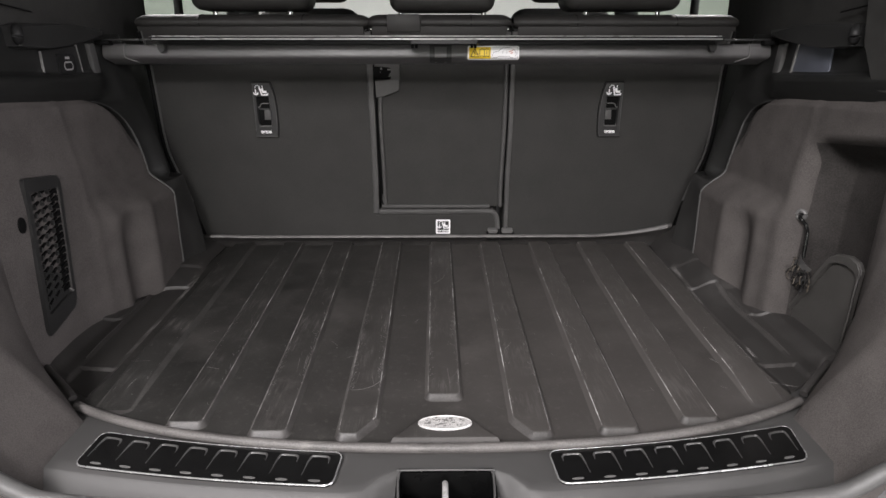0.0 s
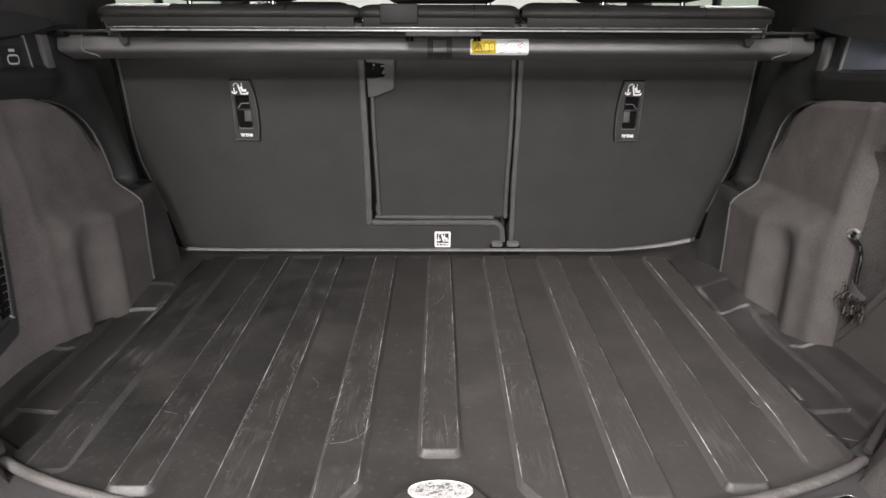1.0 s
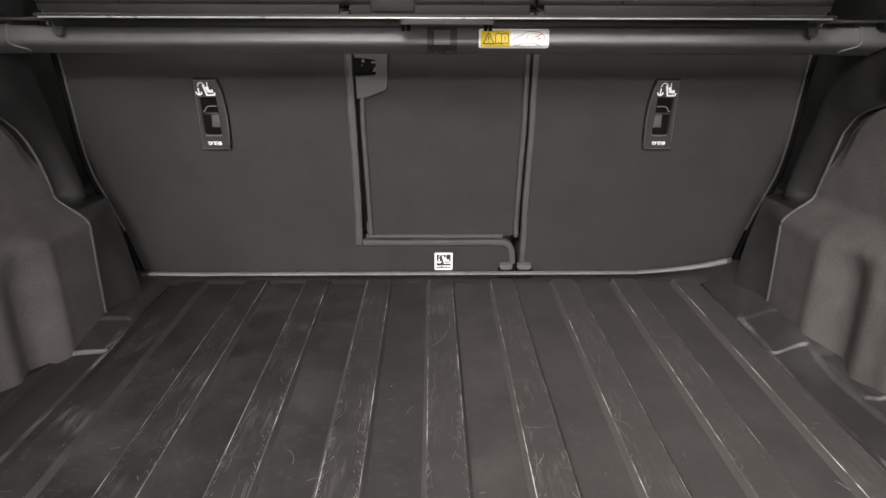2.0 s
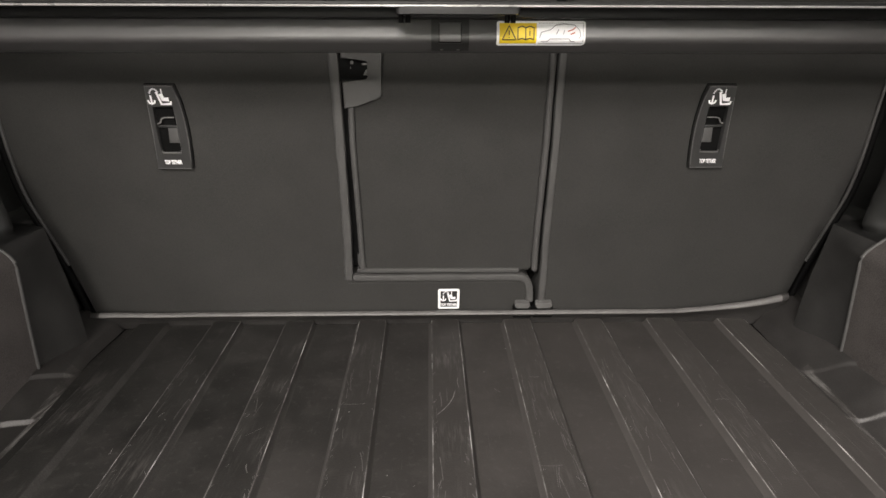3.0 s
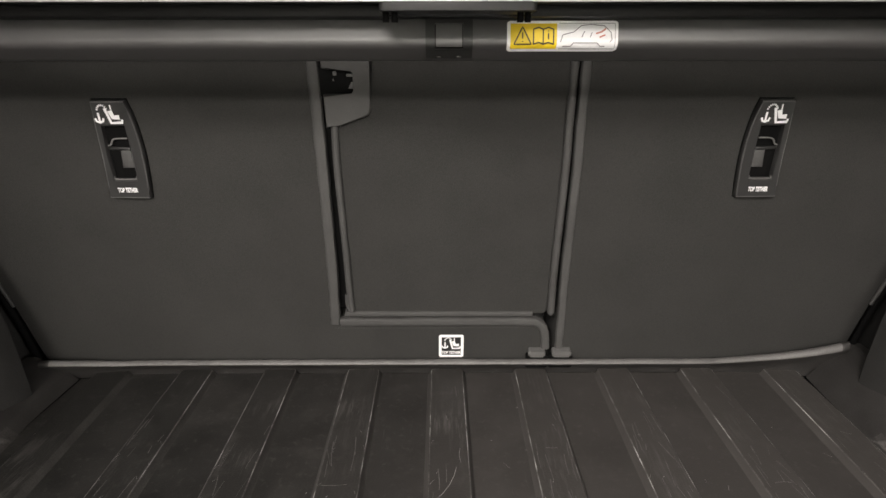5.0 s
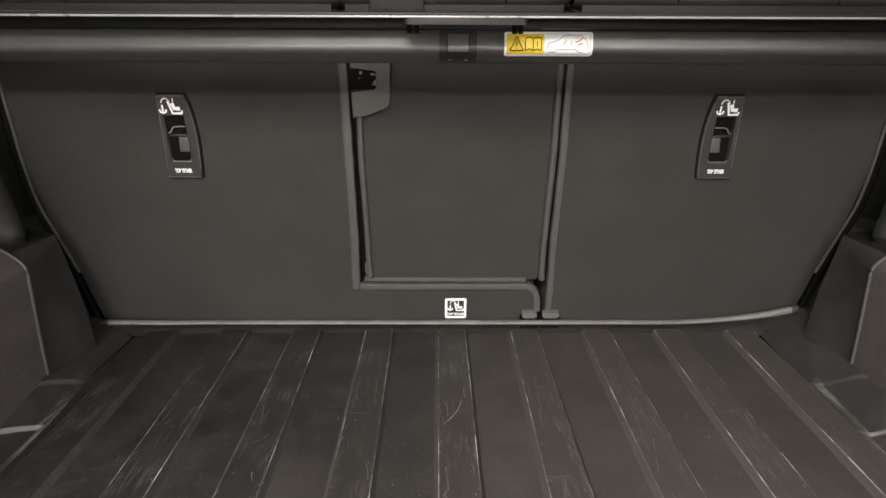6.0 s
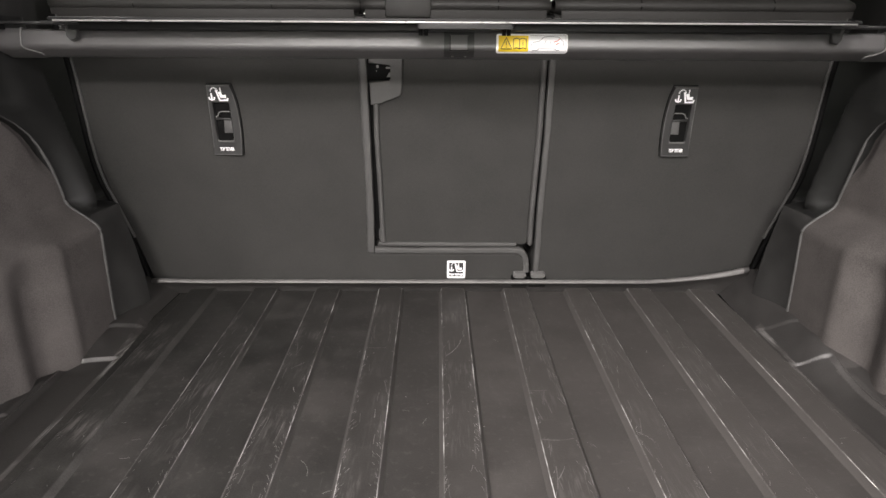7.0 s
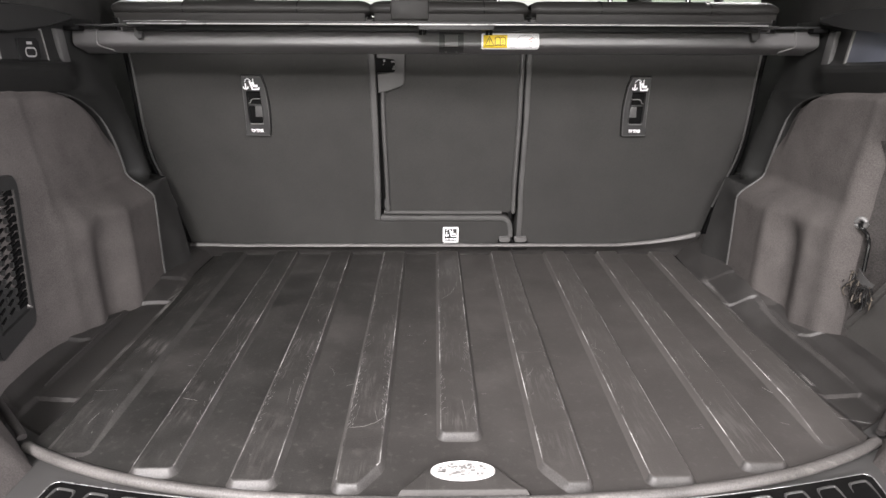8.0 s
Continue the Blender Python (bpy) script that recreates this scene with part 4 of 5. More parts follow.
def lip_foot(u, v):
    top = Vector(lip(u, 0))
    run = 0.014 * smooth(0.40, 0.556, abs(top.x))
    foot = Vector((top.x, 1.1860 - run, -RIB - 0.001))
    return top.lerp(foot, v) + Vector((0, 0.004 * math.sin(math.pi * v), 0))


part("lip_wall", sheet(lip_foot, 60, 8), CLEAN_RUBBER, mat)

# wear: hatching along the ribs' arrises and stray scratches, as thin pale marks
scr = random.Random(11)


def mark(x, y, ang, length, bend, width, z):
    pts = []
    for q in range(5):
        t = q / 4 - 0.5
        a = ang + bend * t
        pts.append((x + math.cos(a) * length * t, y + math.sin(a) * length * t))
    return strokes([pts], width, lambda u, v, d: (u, v, z + d), 0.0003)


marks = []
for k in range(-4, 5):
    busy = {0: 70, -1: 120, 1: 40, -2: 90, 2: 30, -3: 50}.get(k, 22)
    for q in range(busy):
        y = scr.triangular(0.45 if k else 0.505, 1.05, 0.56)
        side = scr.choice((-1, 1))
        x = rib_x(k, y) + side * (0.0215 - abs(scr.gauss(0, 0.0042)))
        marks.append(mark(x, y, math.pi / 2 + side * scr.uniform(0.2, 0.6), scr.uniform(0.0025, 0.009), scr.uniform(-0.3, 0.3), scr.uniform(0.0002, 0.00042), 0.0))
    for q in range(2):
        y = scr.uniform(0.52, 1.05)
        marks.append(mark(rib_x(k, y) + scr.uniform(-0.012, 0.012), y, scr.uniform(0, math.pi), scr.uniform(0.010, 0.03), scr.uniform(-0.4, 0.4), scr.uniform(0.0003, 0.0005), 0.0))
for q in range(22):
    k, y = scr.choice(range(-4, 4)), scr.triangular(0.43, 1.1, 0.55)
    marks.append(mark(rib_x(k, y) + 0.06 + scr.uniform(-0.024, 0.024), y, scr.uniform(0, math.pi), scr.uniform(0.004, 0.016), scr.uniform(-0.25, 0.25), scr.uniform(0.0002, 0.0005), -RIB))
marks += [mark(-0.095, 0.520, 0.75, 0.065, 0.8, 0.0006, 0.0),
          mark(-0.170, 0.66, 2.0, 0.03, 0.5, 0.0003, -RIB), mark(0.46, 0.555, -0.75, 0.13, 0.5, 0.0011, -RIB), mark(0.005, 0.93, 1.15, 0.06, 0.3, 0.0007, 0.0)]
for q in range(26):
    y = scr.uniform(0.48, 1.10)
    marks.append(mark(scr.uniform(-0.45, 0.47), y, scr.uniform(0, 3.1), scr.uniform(0.0012, 0.003), 0.3, scr.uniform(0.0006, 0.0012), 0.0002 - RIB * scr.choice((0, 1))))
tagged(part("scratch_wear", joined(*marks), WEAR, mat, "fine pale scratches", soft=False), kind="stuff")
streaks = [mark(0.118, 0.697, 0.04, 0.038, 0.3, 0.0010, 0.0), mark(0.112, 0.806, 0.03, 0.024, 0.2, 0.0010, 0.0)]
for k, count in ((-3, 16), (-2, 20), (-1, 14), (0, 14), (1, 32), (2, 36), (3, 36), (4, 22)):
    for q in range(count):
        y = scr.triangular(0.50, 1.13, 0.95)
        x = rib_x(k, y) + scr.choice((-1, 1)) * (0.019 - abs(scr.gauss(0, 0.007)))
        streaks.append(mark(x, y, math.pi / 2 + scr.gauss(0, 0.10) - 0.01 * k, scr.uniform(0.010, 0.045), scr.uniform(-0.1, 0.1), scr.uniform(0.0003, 0.0010), 0.0))
tagged(part("scuff_wear", joined(*streaks), SMEAR, mat, "dull grey rubbed streaks", soft=False), kind="stuff")
part("grip_lines", joined(*[strokes([[(rib_x(1, 1.15) + o, 1.172), (rib_x(1, 1.11) + o, 1.110)]], 0.0012, lambda u, v, d: (u, v, d), 0.0003) for o in (-0.014, -0.0085, -0.003, 0.0025, 0.008, 0.0135)]), RUBBER_END, mat, "fine moulded lines")
def mound(outline_, centre, z0, z1):
    """A low moulded mound: a closed outline drawn in and up, with a fillet at the foot and a rounded arris."""
    m = len(outline_)
    c = Vector(centre)
    bm = bmesh.new()
    rings = []
    for a, b in ((0, 0), (0.25, 0.10), (0.80, 0.82), (0.95, 0.96), (1.2, 1.0)):
        rings.append([bm.verts.new((c.x + (x - c.x) * (1 - 0.11 * a), c.y + (y - c.y) * (1 - 0.26 * a), lerp(z0, z1, b))) for x, y in outline_])
    for a, b in zip(rings, rings[1:]):
        for i in range(m):
            bm.faces.new((a[i], a[(i + 1) % m], b[(i + 1) % m], b[i]))
    bm.faces.new(rings[-1])
    return bm


arch = [(-0.0665 + 0.144 * k / 12, 0.3935) for k in range(13)]
arch += [(p.x, p.y) for p in curve_points([(0.0765, 0.3945, 0), (0.0660, 0.408, 0), (0.0520, 0.430, 0), (0.0420, 0.4425, 0), (0.0270, 0.4490, 0), (0.0055, 0.4500, 0), (-0.0160, 0.4490, 0), (-0.0310, 0.4425, 0), (-0.0410, 0.430, 0), (-0.0550, 0.408, 0), (-0.0655, 0.3945, 0)], 4)]
part("badge_plinth", mound(arch, (0.0055, 0.418), -0.0088, 0.0012), RUBBER, mat, "low rubber pedestal under the badge")
badge = part("badge", prism([(0.0055 + 0.0345 * math.cos(t), 0.4255 + 0.0150 * math.sin(t)) for t in (2 * math.pi * k / 40 for k in range(40))], 0.0022,
                            lambda u, v, d: (u, v, 0.0025 + d), 0.0008), BADGE, mat, "silver oval badge")
ring_line = [(0.0055 + 0.0335 * math.cos(t), 0.4255 + 0.0142 * math.sin(t), 0.0046) for t in (2 * math.pi * k / 40 for k in range(40))]
part("rim", tube(ring_line, 0.0007, 6, closed=True), STEEL, badge, "bright raised rim")
bars = []
for k in range(46):
    bx, by = scr.uniform(-0.026, 0.026), scr.uniform(-0.0095, 0.0095)
    if (bx / 0.028) ** 2 + (by / 0.0105) ** 2 < 1:
        w, h = scr.uniform(0.0006, 0.0022), scr.uniform(0.0006, 0.0016)
        bars.append(box(0.0055 + bx - w, 0.0055 + bx + w, 0.4255 + by - h, 0.4255 + by + h, 0.0044, 0.0050))
part("relief", joined(*bars), SATIN, badge, "raised plain marks")

# ---- rear seats seen from behind ----
OUT = [(x, z) for z, x in SEAT_EDGE]
GAP_L, MID_L, MID_R, GAP_R = -0.148, -0.130, 0.143, 0.156


def seat_board(name, poly, parent, label=""):
    return part(name, prism(poly, 0.085, lambda u, v, d: on_seat(u, v, d - 0.085), 0.004, 2), SEAT_FELT, parent, label)


def seat_top(x0, x1, parent):
    """The padded leather roll along the top of a backrest, and the plain leather below it."""
    def fn(u, v):
        x = lerp(x0, x1, u)
        e = min(1, min(u, 1 - u) * (x1 - x0) / 0.028)
        r = math.sqrt(max(0.02, 1 - (1 - e) ** 2))
        a = lerp(-0.35 * math.pi, 1.15 * math.pi, v)
        return (x, 1.108 - 0.034 * math.cos(a) * (0.7 + 0.3 * r), 0.503 + 0.0165 * math.sin(a) * (0.55 + 0.45 * r))
    part("top_roll", sheet(fn, 40, 18), LEATHER, parent, "padded black leather top")
    part("top_panel", prism([(x0 + 0.008, 0.468), (x1 - 0.008, 0.468), (x1 - 0.008, 0.496), (x0 + 0.008, 0.496)], 0.004, on_seat, 0.002), LEATHER, parent, "plain leather strip under the padded top")
    for k in (0.28, 0.72):
        part("stitch_line", tube([fn(k, v / 10) for v in range(1, 8)], 0.0012, 5), DARK, parent, "stitched seam")


def latch_plate(parent, sx):
    """The tether anchor's plate with its opening, wire bar, printed symbol and words."""
    def place(u, v, d):
        return on_seat(sx * (0.3805 + u), v, d)
    def outline(o):
        left = [(-0.0222 - o - 0.0030 * k / 8 - 0.0060 * math.sin(math.pi * (k / 8) ** 0.8), lerp(0.3845 + o, 0.268 - o, k / 8)) for k in range(9)]
        rght = [(lerp(0.0238, 0.0158, (k / 8) ** 0.62) + o, lerp(0.2685 - o, 0.3845 + o, k / 8)) for k in range(9)]
        return left, rght
    left, rght = outline(0)
    hole = [(-0.0143, 0.2920), (0.0120, 0.2920), (0.0098, 0.3552), (-0.0162, 0.3552)]
    inner = [(lerp(hole[3][0], hole[0][0], k / 8), lerp(hole[3][1], hole[0][1], k / 8)) for k in range(9)] + [(lerp(hole[1][0], hole[2][0], k / 8), lerp(hole[1][1], hole[2][1], k / 8)) for k in range(9)]
    plate = part("tether_plate", ring_plate(left + rght, inner, 0.0075, 0.0026, place), PLATE, parent, "black plastic tether anchor plate")
    part("raised_edge", tube([Vector(place(u, v, 0.0066)) for u, v in sum(outline(-0.0012), [])], 0.0011, 6, closed=True), EDGE, plate, "pale raised outline")
    part("seam", tube([Vector(place(u, v, 0.0004)) for u, v in sum(outline(0.0006), [])], 0.0009, 6, closed=True), DARK, plate, "dark seam round the plate")
    # no real recess: a flat black sheet paints the opening's shaded depth
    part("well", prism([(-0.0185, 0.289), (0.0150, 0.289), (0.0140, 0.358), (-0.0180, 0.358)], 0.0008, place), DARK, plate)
    part("block", prism([(-0.0148, 0.305), (0.0002, 0.305), (-0.0022, 0.3275), (-0.0160, 0.3275)], 0.003, place, 0.0006), SEAL, plate, "grey block inside the opening")
    part("anchor_bar", tube(curve_points([Vector(place(0.0100, 0.3325, 0.004)), Vector(place(0.006, 0.334, 0.0045)), Vector(place(0.001, 0.3405, 0.0045)), Vector(place(-0.0140, 0.341, 0.004))], 4), 0.0010, 6), SATIN, plate, "bent steel wire bar")
    part("crossbar", prism([(-0.0145, 0.326), (0.0105, 0.327), (0.0105, 0.3305), (-0.0145, 0.3295)], 0.004, place, 0.0008), TRIM, plate)
    part("lower_edge", tube(curve_points([Vector(place(-0.0146, 0.2955, 0.0052)), Vector(place(-0.0132, 0.2922, 0.0056)), Vector(place(-0.002, 0.2918, 0.0058)), Vector(place(0.0108, 0.2922, 0.0056)), Vector(place(0.0120, 0.2955, 0.0052))], 4), 0.0011, 6), STRIP, plate, "pale lower edge of the opening")
    def print_at(u, v, d):
        return on_seat(sx * 0.3805 + u, v, d + 0.0076)
    part("symbol", seat_symbol(lambda u, v, d: print_at(u * 0.0290 - sx * 0.0025, 0.3683 + v * 0.0285, d)), WHITE, plate, "white printed child seat symbol")
    part("words", lettering("TOP TETHER", 0.0054, lambda u, v, d: print_at(u * 0.53 - sx * 0.001, 0.2790 + v, d)), WHITE, plate, "white printed words TOP TETHER")
    return plate


def seat_symbol(place):
    """A printed seat with a tether strap and anchor, in a unit square."""
    arc = [(-0.22 + 0.20 * math.cos(t), 0.16 + 0.26 * math.sin(t)) for t in (lerp(radians(20), radians(175), k / 8) for k in range(9))]
    dots = [[arc[k], (Vector(arc[k]) * 0.35 + Vector(arc[k + 1]) * 0.65)[:]] for k in range(8)]
    seat = [[(-0.11, 0.29), (0.03, -0.29), (0.46, -0.27), (0.47, -0.15)]]
    cushion = [[(0.07, 0.20), (0.15, -0.06), (0.40, -0.06)], [(0.11, 0.33), (0.16, 0.33)]]
    anchor = [[(-0.40, 0.12), (-0.40, -0.22)], [(-0.56, -0.10), (-0.52, -0.22), (-0.40, -0.27), (-0.28, -0.22), (-0.24, -0.10)]]
    return joined(strokes([[(Vector(a).x, Vector(a).y) for a in d] for d in dots], 0.07, place), strokes(seat, 0.11, place),
                  strokes(cushion, 0.19, place, 0.0005), strokes(anchor, 0.085, place))


def headrest(parent, x0, x1, z0, posts):
    part("headrest", box(x0, x1, 1.085, 1.185, z0, z0 + 0.17, 0.022, 4), LEATHER, parent, "black leather headrest")
    for px in posts:
        part("headrest_post", tube([(px, 1.135, 0.50), (px, 1.135, z0 + 0.03)], 0.0055, 10), CHROME, parent, "chrome headrest post")


def piping(parent, pts, r=0.0062, steps=5, name="edge_piping"):
    part(name, tube(curve_points([on_seat(x, z, 0.002) for x, z in pts], steps), r, 12), PIPING, parent, "dark rubber edge trim")


def band(parent, pts, half, lift=0.0035, steps=5):
    """A flat bound edge of a seat board: a low rounded strip along pts, with slightly uneven width."""
    line = curve_points([Vector((x, z)) for x, z in pts], steps)
    bm = bmesh.new()
    rows = []
    for i, q in enumerate(line):
        a, b = line[max(i - 1, 0)], line[min(i + 1, len(line) - 1)]
        d = (b - a).normalized()
        nrm = Vector((-d.y, d.x))
        w = half * (1 + 0.05 * math.sin(2.3 * i) + 0.03 * math.sin(0.9 * i + 1))
        rows.append([bm.verts.new(on_seat(*(q + nrm * w * s_), lift * h)) for s_, h in
                     ((-1.0, -1.6), (-1.0, 0.1), (-0.92, 0.6), (-0.72, 0.92), (-0.2, 1.0), (0.4, 1.0), (0.8, 0.85), (0.97, 0.4), (1.0, -0.1), (1.0, -1.6))])
    for r0, r1 in zip(rows, rows[1:]):
        for k in range(len(r0) - 1):
            bm.faces.new((r0[k], r0[k + 1], r1[k + 1], r1[k]))
    bm.faces.new(rows[0][::-1])
    bm.faces.new(rows[-1])
    part("edge_binding", bm, PIPING, parent, "dark grey bound edge")


seat_l = thing("rear_seat", "wide upright rear seat backrest with charcoal felt back", "car seat")
left_poly = [(-x, z) for x, z in OUT] + [(GAP_L, 0.487), (GAP_L, 0.092), (-0.142, 0.086), (0.128, 0.086), (0.137, 0.078), (0.143, 0.066), (0.146, 0.005)]
seat_board("backrest", left_poly, seat_l)
seat_top(-0.618, GAP_L + 0.004, seat_l)
band(seat_l, [(-0.1445, 0.485), (-0.1447, 0.36), (-0.1448, 0.27), (-0.1458, 0.16), (-0.1475, 0.11), (-0.1488, 0.080)], 0.0068)
band(seat_l, [(-0.1415, 0.0822), (-0.06, 0.0820), (0.03, 0.0821), (0.115, 0.0822), (0.130, 0.0795), (0.1385, 0.071), (0.1425, 0.055), (0.1438, 0.037)], 0.0061)
piping(seat_l, [(-x, z) for x, z in OUT[2:]], 0.0025, 4)
# a black tube paints the shaded gap between seat and trim
part("edge_gap_shade", tube(curve_points([on_seat(-x - 0.006, z, 0.003) for x, z in OUT], 4), 0.0046, 10), DARK, seat_l, "black line for the shaded gap beside the seat")
part("stitching", strokes([[(x, 0.0725), (x + 0.0022, 0.0725)] for x in (lerp(-0.150, 0.118, q / 70) for q in range(71))], 0.0007, on_seat, 0.0004), PIPING, seat_l, "fine grey stitching", soft=False)
part("hinge_cover", prism(round_rect(0.1195, 0.1435, 0.0285, 0.0385, 0.003), 0.010, on_seat, 0.003, 3), STRIP, seat_l, "grey hinge cover")
# the shadow below the hinge cover, painted as a black plate
part("hinge_shadow", prism(round_rect(0.1170, 0.1480, 0.008, 0.0295, 0.002), 0.007, on_seat, 0.001), DARK, seat_l, "black plate for the shadow under the hinge cover")
latch_plate(seat_l, -1)
headrest(seat_l, -0.505, -0.262, 0.527, (-0.469, -0.312))

seat_m = thing("rear_seat", "narrow middle backrest with charcoal felt back", "car seat")
seat_board("backrest", [(MID_L, 0.094), (MID_R - 0.006, 0.094), (MID_R, 0.10), (MID_R, 0.487), (MID_L, 0.487)], seat_m)
seat_top(MID_L - 0.0135, MID_R + 0.006, seat_m)
piping(seat_m, [(-0.1252, 0.362), (-0.1268, 0.30), (-0.1255, 0.20), (-0.1250, 0.125), (-0.1238, 0.103)], 0.0045)
piping(seat_m, [(-0.1295, 0.128), (-0.1300, 0.112), (-0.1262, 0.101)], 0.0022, 5, "binding_fold")
band(seat_m, [(-0.1300, 0.0985), (-0.122, 0.0965), (0.0, 0.0960), (0.1215, 0.0957)], 0.0038, 0.003)
piping(seat_m, [(0.1443, 0.485), (0.1445, 0.37), (0.1460, 0.30), (0.1450, 0.16), (0.1462, 0.104), (0.1467, 0.098)], 0.0050)
bez = part("latch_bezel", prism([(-0.1340, 0.3535), (-0.118, 0.3570), (-0.090, 0.3660), (-0.0845, 0.3690), (-0.0825, 0.3740), (-0.0800, 0.432), (-0.134, 0.432), (-0.134, 0.4190), (-0.130, 0.4182),
                                 (-0.1010, 0.4180), (-0.0980, 0.4150), (-0.0985, 0.3945), (-0.1015, 0.3910), (-0.1345, 0.3905)], 0.008, on_seat, 0.0018, 3), PIPING, seat_m, "smooth grey plastic latch surround")
# the dark inside of the latch opening, painted as a flat sheet
part("latch_hole_shade", prism([(-0.142, 0.388), (-0.096, 0.388), (-0.096, 0.421), (-0.142, 0.421)], 0.0012, on_seat), DARK, bez)
part("latch_claw", joined(prism(round_rect(-0.1075, -0.1005, 0.4098, 0.4122, 0.0008), 0.004, on_seat, 0.0006),
                          prism([(-0.1065, 0.3965), (-0.1010, 0.3965), (-0.1005, 0.4035), (-0.1025, 0.4035)], 0.003, on_seat, 0.0008),
                          prism(round_rect(-0.1225, -0.1185, 0.4105, 0.4150, 0.0012), 0.002, on_seat), prism(round_rect(-0.1232, -0.1218, 0.4045, 0.4070, 0.0006), 0.002, on_seat)), STRIP, bez, "small steel latch claw")
# near-black sheets paint the shade deep between the backrests
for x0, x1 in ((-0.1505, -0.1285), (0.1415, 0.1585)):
    part("gap_shade", prism([(x0, 0.10), (x1, 0.10), (x1, 0.487), (x0, 0.487)], 0.002, lambda u, v, d: on_seat(u, v, d - 0.012)), DARK, seat_m, "black sheet for the shade in the gap between the seats")
part("top_flap", box(-0.105, -0.035, 1.070, 1.085, 0.484, 0.519, 0.004), LEATHER, seat_m, "leather release flap")
headrest(seat_m, -0.100, 0.117, 0.524, (-0.079, 0.096))

seat_r = thing("rear_seat", "smaller outer rear seat backrest with charcoal felt back", "car seat")
seat_board("backrest", [(GAP_R, 0.005), *OUT, (GAP_R, 0.487)], seat_r)
seat_top(GAP_R - 0.001, 0.618, seat_r)
band(seat_r, [(0.1580, 0.485), (0.1580, 0.37), (0.1602, 0.30), (0.1602, 0.16), (0.1620, 0.10), (0.1628, 0.036)], 0.0056)
piping(seat_r, OUT[2:], 0.0025, 4)
# same black stand-in for the gap's shade on this side
part("edge_gap_shade", tube(curve_points([on_seat(x + 0.006, z, 0.003) for x, z in OUT], 4), 0.0046, 10), DARK, seat_r, "black line for the shaded gap beside the seat")
part("hinge_cover", prism(round_rect(0.1530, 0.1800, 0.0285, 0.0385, 0.003), 0.010, on_seat, 0.003, 3), STRIP, seat_r, "grey hinge cover")
# painted shadow below this hinge cover too
part("hinge_shadow", prism(round_rect(0.1500, 0.1830, 0.008, 0.0295, 0.002), 0.007, on_seat, 0.001), DARK, seat_r, "black plate for the shadow under the hinge cover")
latch_plate(seat_r, 1)
headrest(seat_r, 0.258, 0.500, 0.527, (0.314, 0.465))

# the small printed tag on the wide seat's foot
tag = thing("tether_tag", "white square tether label with black centre", "label")


def on_tag(u, v, d):
    return on_seat(0.011 + u, 0.042 + v, d + 0.0008)


part("card", prism(round_rect(-0.0174, 0.0174, -0.0190, 0.0190, 0.003), 0.0006, on_tag), WHITE, tag)
part("field", prism([(-0.0135, -0.0150), (0.0135, -0.0150), (0.0135, 0.0150), (-0.0135, 0.0150)], 0.0009, on_tag), INK, tag, "black printed field")
part("symbol", seat_symbol(lambda u, v, d: on_tag(u * 0.0245 + 0.001, 0.004 + v * 0.026, d + 0.001)), WHITE, tag, "white printed child seat symbol")
part("words", lettering("TOP TETHER", 0.0042, lambda u, v, d: on_tag(u * 0.78, -0.0110 + v, d + 0.0005)), WHITE, tag, "white printed words TOP TETHER")

# front seats, far ahead
front_seat = thing("front_seat", "dark front seat seen past the rear headrests", "car seat", group="front seats")
part("backrest", box(-0.62, -0.27, 1.95, 2.10, -0.20, 0.58, 0.05, 4), LEATHER, front_seat)
part("headrest", box(-0.56, -0.30, 1.98, 2.08, 0.60, 0.80, 0.04, 4), LEATHER, front_seat)
part("cushion", box(-0.62, -0.27, 2.0, 2.55, -0.25, -0.05, 0.05, 4), LEATHER, front_seat)
copy_thing(front_seat, pose(0.875, 0, 0))
tagged(part("dashboard", box(-0.70, 0.70, 2.95, 3.2, -0.3, 0.42, 0.05, 3), TRIM), "dark dashboard far ahead", "dashboard", kind="structure")

# ---- the load cover's cassette ----
cassette = thing("load_cover", "black roller load cover cassette across the bay, rolled in", "load cover")
TC = (0.974, 0.443)


FACETS = ((12, 0.0168), (-58, 0.0140), (104, 0.0156), (208, 0.0143))


def case_radius(a):
    """The case's section: a flat slanted face over an undercut one, with softened corners."""
    return sum(max(0.0, math.cos(a - radians(n)) / d) ** 8 for n, d in FACETS) ** (-1 / 8)


def on_tube(x, s, d=0.0):
    """s: arc length upwards from the foremost line that faces the tailgate."""
    a = s / 0.0195
    r = case_radius(a) + d
    return (x, TC[0] - 1.06 * r * math.cos(a), TC[1] + r * math.sin(a))


def on_label(x, h, d=0.0):
    """h: height over the case's middle, on the side that faces the tailgate."""
    lo, hi = -1.2, 1.15
    for k in range(24):
        a = 0.5 * (lo + hi)
        lo, hi = (a, hi) if case_radius(a) * math.sin(a) < 0.96 * h + 0.0003 else (lo, a)
    return on_tube(x, a * 0.0195, d)


part("roller_case", sheet(lambda u, v: on_tube(lerp(-0.590, 0.590, u), lerp(-0.0613, 0.0613, v)), 24, 36), TUBE, cassette)
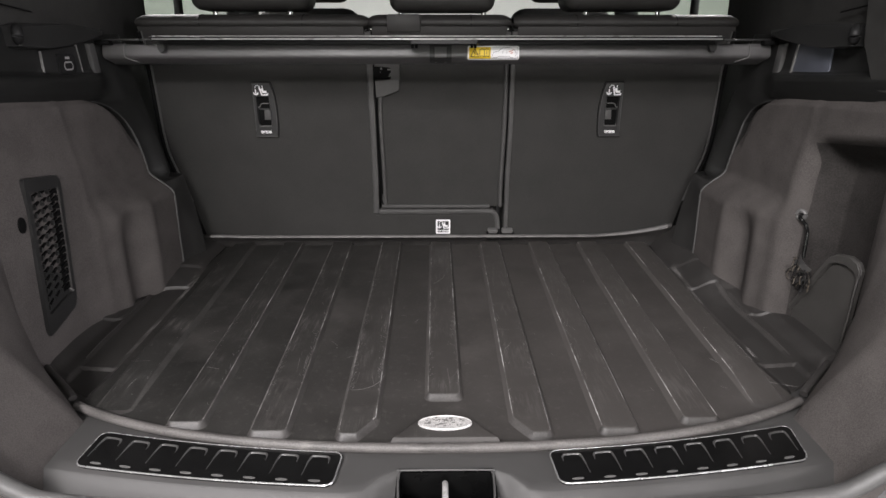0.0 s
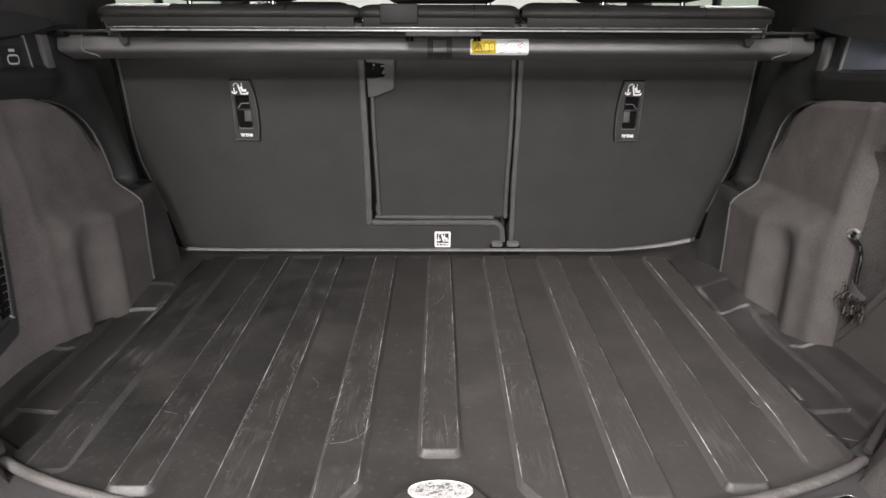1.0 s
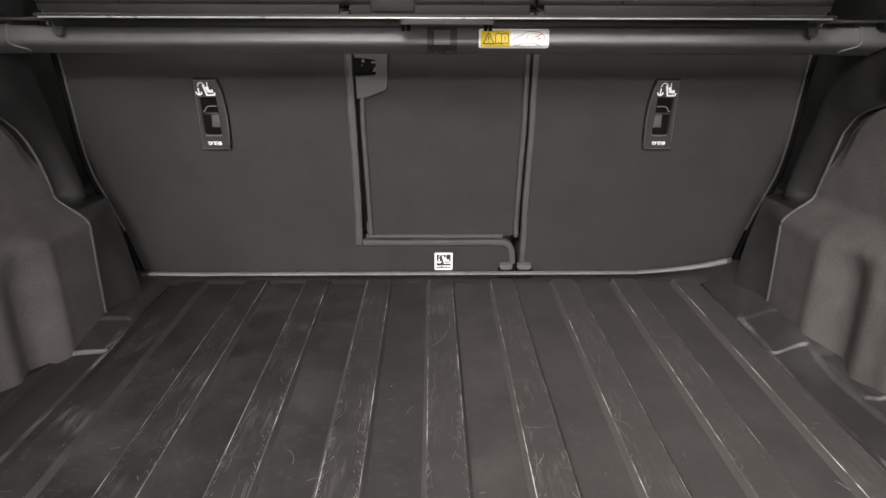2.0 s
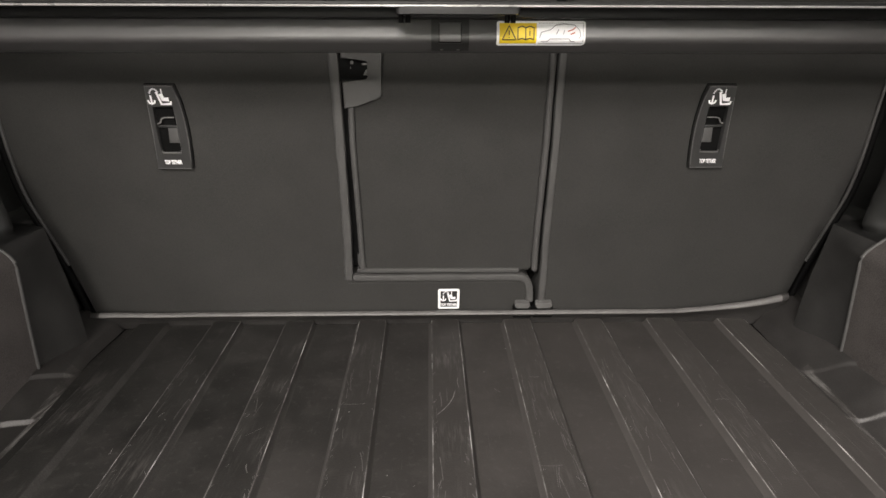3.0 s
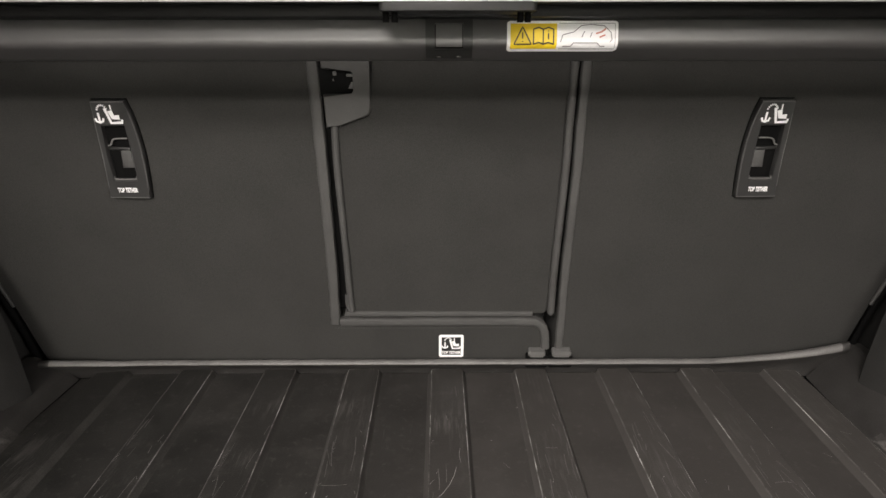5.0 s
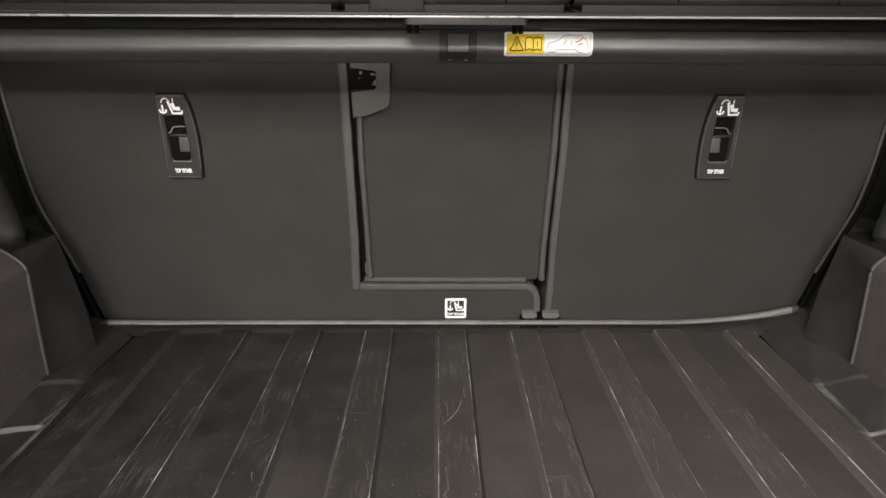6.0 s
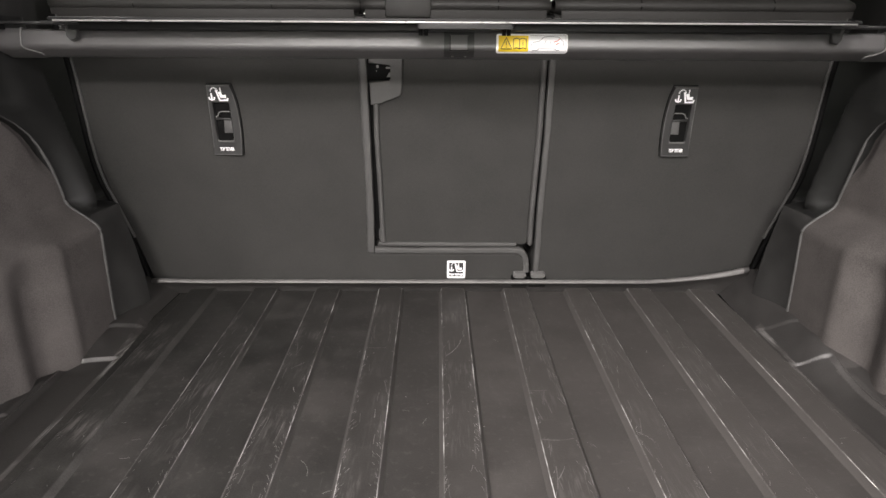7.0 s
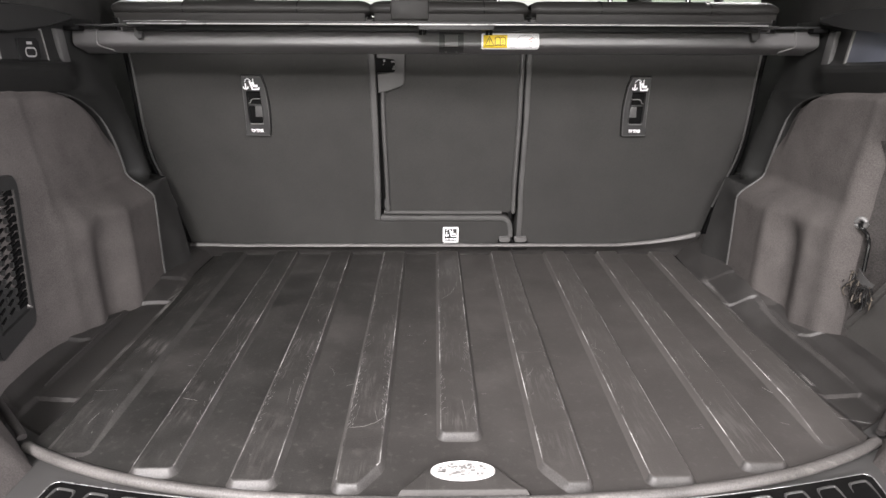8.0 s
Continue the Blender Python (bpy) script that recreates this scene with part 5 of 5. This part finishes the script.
for sx in (-1, 1):
    part("end_cap", flip(sheet(lambda u, v: on_tube(lerp(0.586 - 0.019 * smooth(0.002, 0.022, -lerp(-0.0613, 0.0613, v)), 0.626 - 0.010 * smooth(0.0, 0.03, -lerp(-0.0613, 0.0613, v)), u), lerp(-0.0613, 0.0613, v), 0.0012), 4, 30), sx), TUBE, cassette, "plain black end cap")
    part("end_ring", flip(tube([on_tube(0.586 - 0.019 * smooth(-0.002, -0.022, s_) if s_ < 0 else 0.586, s_, 0.0014) for s_ in (lerp(-0.026, 0.022, k / 30) for k in range(31))], 0.0011, 6), sx), STRIP, cassette, "thin pale joint ring")
    part("hook", flip(joined(prism([(0.503, 0.474), (0.520, 0.476), (0.519, 0.452), (0.514, 0.446), (0.506, 0.448), (0.504, 0.458)], 0.006, lambda u, v, d: (u, 0.952 - d, v), 0.0015),
                             box(0.495, 0.545, 0.936, 0.962, 0.4665, 0.4705, 0.001)), sx), TRIM, cassette, "black end hook")
    part("side_rail", flip(joined(box(0.540, 0.622, 0.952, 0.975, 0.467, 0.4705, 0.001), box(0.500, 0.524, 0.925, 0.945, 0.4705, 0.474, 0.001)), sx), TRIM, cassette)
    part("slot", flip(box(0.606, 0.632, 0.944, 0.960, 0.460, 0.4675, 0.001), sx), DARK, cassette, "black guide slot")
bar = part("leading_bar", joined(box(-0.515, 0.515, 0.905, 0.968, 0.4695, 0.4740, 0.0015), box(-0.512, 0.512, 0.940, 0.975, 0.4600, 0.4700, 0.002)), BAR, cassette, "flat black leading bar of the cover")
part("front_edge", tube([(-0.508, 0.9045, 0.4695), (0.508, 0.9045, 0.4695)], 0.0013, 6), EDGE_LINE, bar, "thin bright edge line")
part("rear_edge", tube([(-0.535, 0.968, 0.4755), (0.535, 0.968, 0.4755)], 0.0009, 6), EDGE_LINE, bar, "thin bright edge line")
handle = part("pull_handle", prism(round_rect(-0.051, 0.071, 0.8935, 0.935, 0.004), 0.0065, lambda u, v, d: (u, v, 0.4615 + d), 0.002), BAR, cassette, "flat black pull handle")
for hx in (-0.047, -0.040, 0.060, 0.066):
    part("peg", tube([(hx, 0.912, 0.454), (hx, 0.912, 0.463)], 0.0026, 8), DARK, handle)
clip = part("centre_clip", joined(*[sheet(lambda u, v: on_tube(lerp(a, b, u), lerp(c, d, v), 0.0028), 4, 14, (0, 0.003, 0)) for a, b, c, d in
                                   ((-0.0165, -0.0085, -0.024, 0.016), (0.0165, 0.0245, -0.024, 0.016), (-0.0085, 0.0165, -0.024, -0.009), (-0.0085, 0.0165, 0.013, 0.016))]), TRIM, cassette, "black plastic centre clip")
# black patch paints the shadow lines round the clip's tongue
part("clip_shadow", sheet(lambda u, v: on_tube(lerp(-0.0088, 0.0168, u), lerp(-0.0095, 0.0135, v), 0.0004), 4, 10), DARK, clip)
part("clip_tongue", sheet(lambda u, v: on_tube(lerp(-0.0075, 0.0155, u), lerp(-0.007, 0.013, v), 0.0016), 4, 10, (0, 0.003, 0)), TUBE, clip)
for hx in (-0.005, 0.013):
    part("rivet", prism([(hx + 0.002 * math.cos(t), -0.020 + 0.001 * math.sin(t)) for t in (2 * math.pi * k / 8 for k in range(8))], 0.0006, lambda u, v, d: on_tube(u, v, 0.003 + d)), SATIN, clip)

# the warning label on the cassette
warn = thing("warning_label", "white and yellow warning label stuck on the load cover case", "label")
S0, S1, X0, X1 = -0.0105, 0.0150, 0.0545, 0.1515


def stick(d0):
    return lambda u, v, d=0.0: on_label(u, v, d0 + d)


def curved_patch(x0, x1, s0, s1, d0):
    return sheet(lambda u, v: on_label(lerp(x0, x1, u), lerp(s0, s1, v), d0), 8, 12)


def label_ground(d0):
    def fn(u, v):
        s = lerp(S0, S1, v)
        r = 0.0025
        e = max(0.0, r - min(s - S0, S1 - s))
        inset = r - math.sqrt(max(0.0, r * r - e * e))
        return on_label(lerp(X0 + inset, X1 - inset, u), s, d0)
    return sheet(fn, 4, 24)


part("ground", label_ground(0.0006), WHITE, warn)
part("yellow_field", curved_patch(0.0575, 0.098, -0.0082, 0.0125, 0.0009), YELLOW, warn, "yellow warning field")
part("border", strokes([[(0.1000, -0.0082), (0.1488, -0.0082), (0.1488, 0.0125), (0.1000, 0.0125)]], 0.0004, stick(0.0008), 0.0002, 0.0015), GREY_INK, warn, "thin printed border")
part("triangle", strokes([[(0.0605, -0.0045), (0.0755, -0.0045), (0.068, 0.0095), (0.0605, -0.0045)], [(0.068, 0.005), (0.068, 0.0)], [(0.068, -0.0018), (0.068, -0.0028)]], 0.0011, stick(0.0012), 0.0002, 0.0015), INK, warn, "printed warning triangle")
part("book", strokes([[(0.0775, -0.0045), (0.0775, 0.0075), (0.082, 0.009), (0.086, 0.0075), (0.0905, 0.009), (0.095, 0.0075), (0.095, -0.0045), (0.0905, -0.003), (0.086, -0.0045), (0.082, -0.003), (0.0775, -0.0045)],
                      [(0.086, 0.0075), (0.086, -0.0045)], [(0.0905, 0.0045), (0.0905, -0.0005)], [(0.0905, 0.0065), (0.0905, 0.0058)]], 0.0011, stick(0.0012), 0.0002, 0.0015), INK, warn, "printed open book")
part("car_outline", strokes([[(0.101, -0.003), (0.103, 0.003), (0.113, 0.0055), (0.119, 0.0105), (0.127, 0.0115), (0.139, 0.0105), (0.145, 0.005), (0.146, -0.001), (0.144, -0.003)],
                             [(0.103, -0.0062), (0.110, -0.0062), (0.1125, -0.0035), (0.133, -0.0035), (0.136, -0.0062), (0.140, -0.0062)], [(0.1195, 0.001), (0.122, 0.006)], [(0.127, 0.001), (0.1285, 0.005)]], 0.0007, stick(0.0010), 0.0002, 0.0015), GREY_INK, warn, "printed car outline")
part("mark", strokes([[(0.132, 0.004), (0.137, 0.0055), (0.1405, 0.008)], [(0.135, 0.001), (0.140, 0.003)]], 0.0012, stick(0.0011), 0.0002, 0.0015), RED_INK, warn, "small red printed mark")
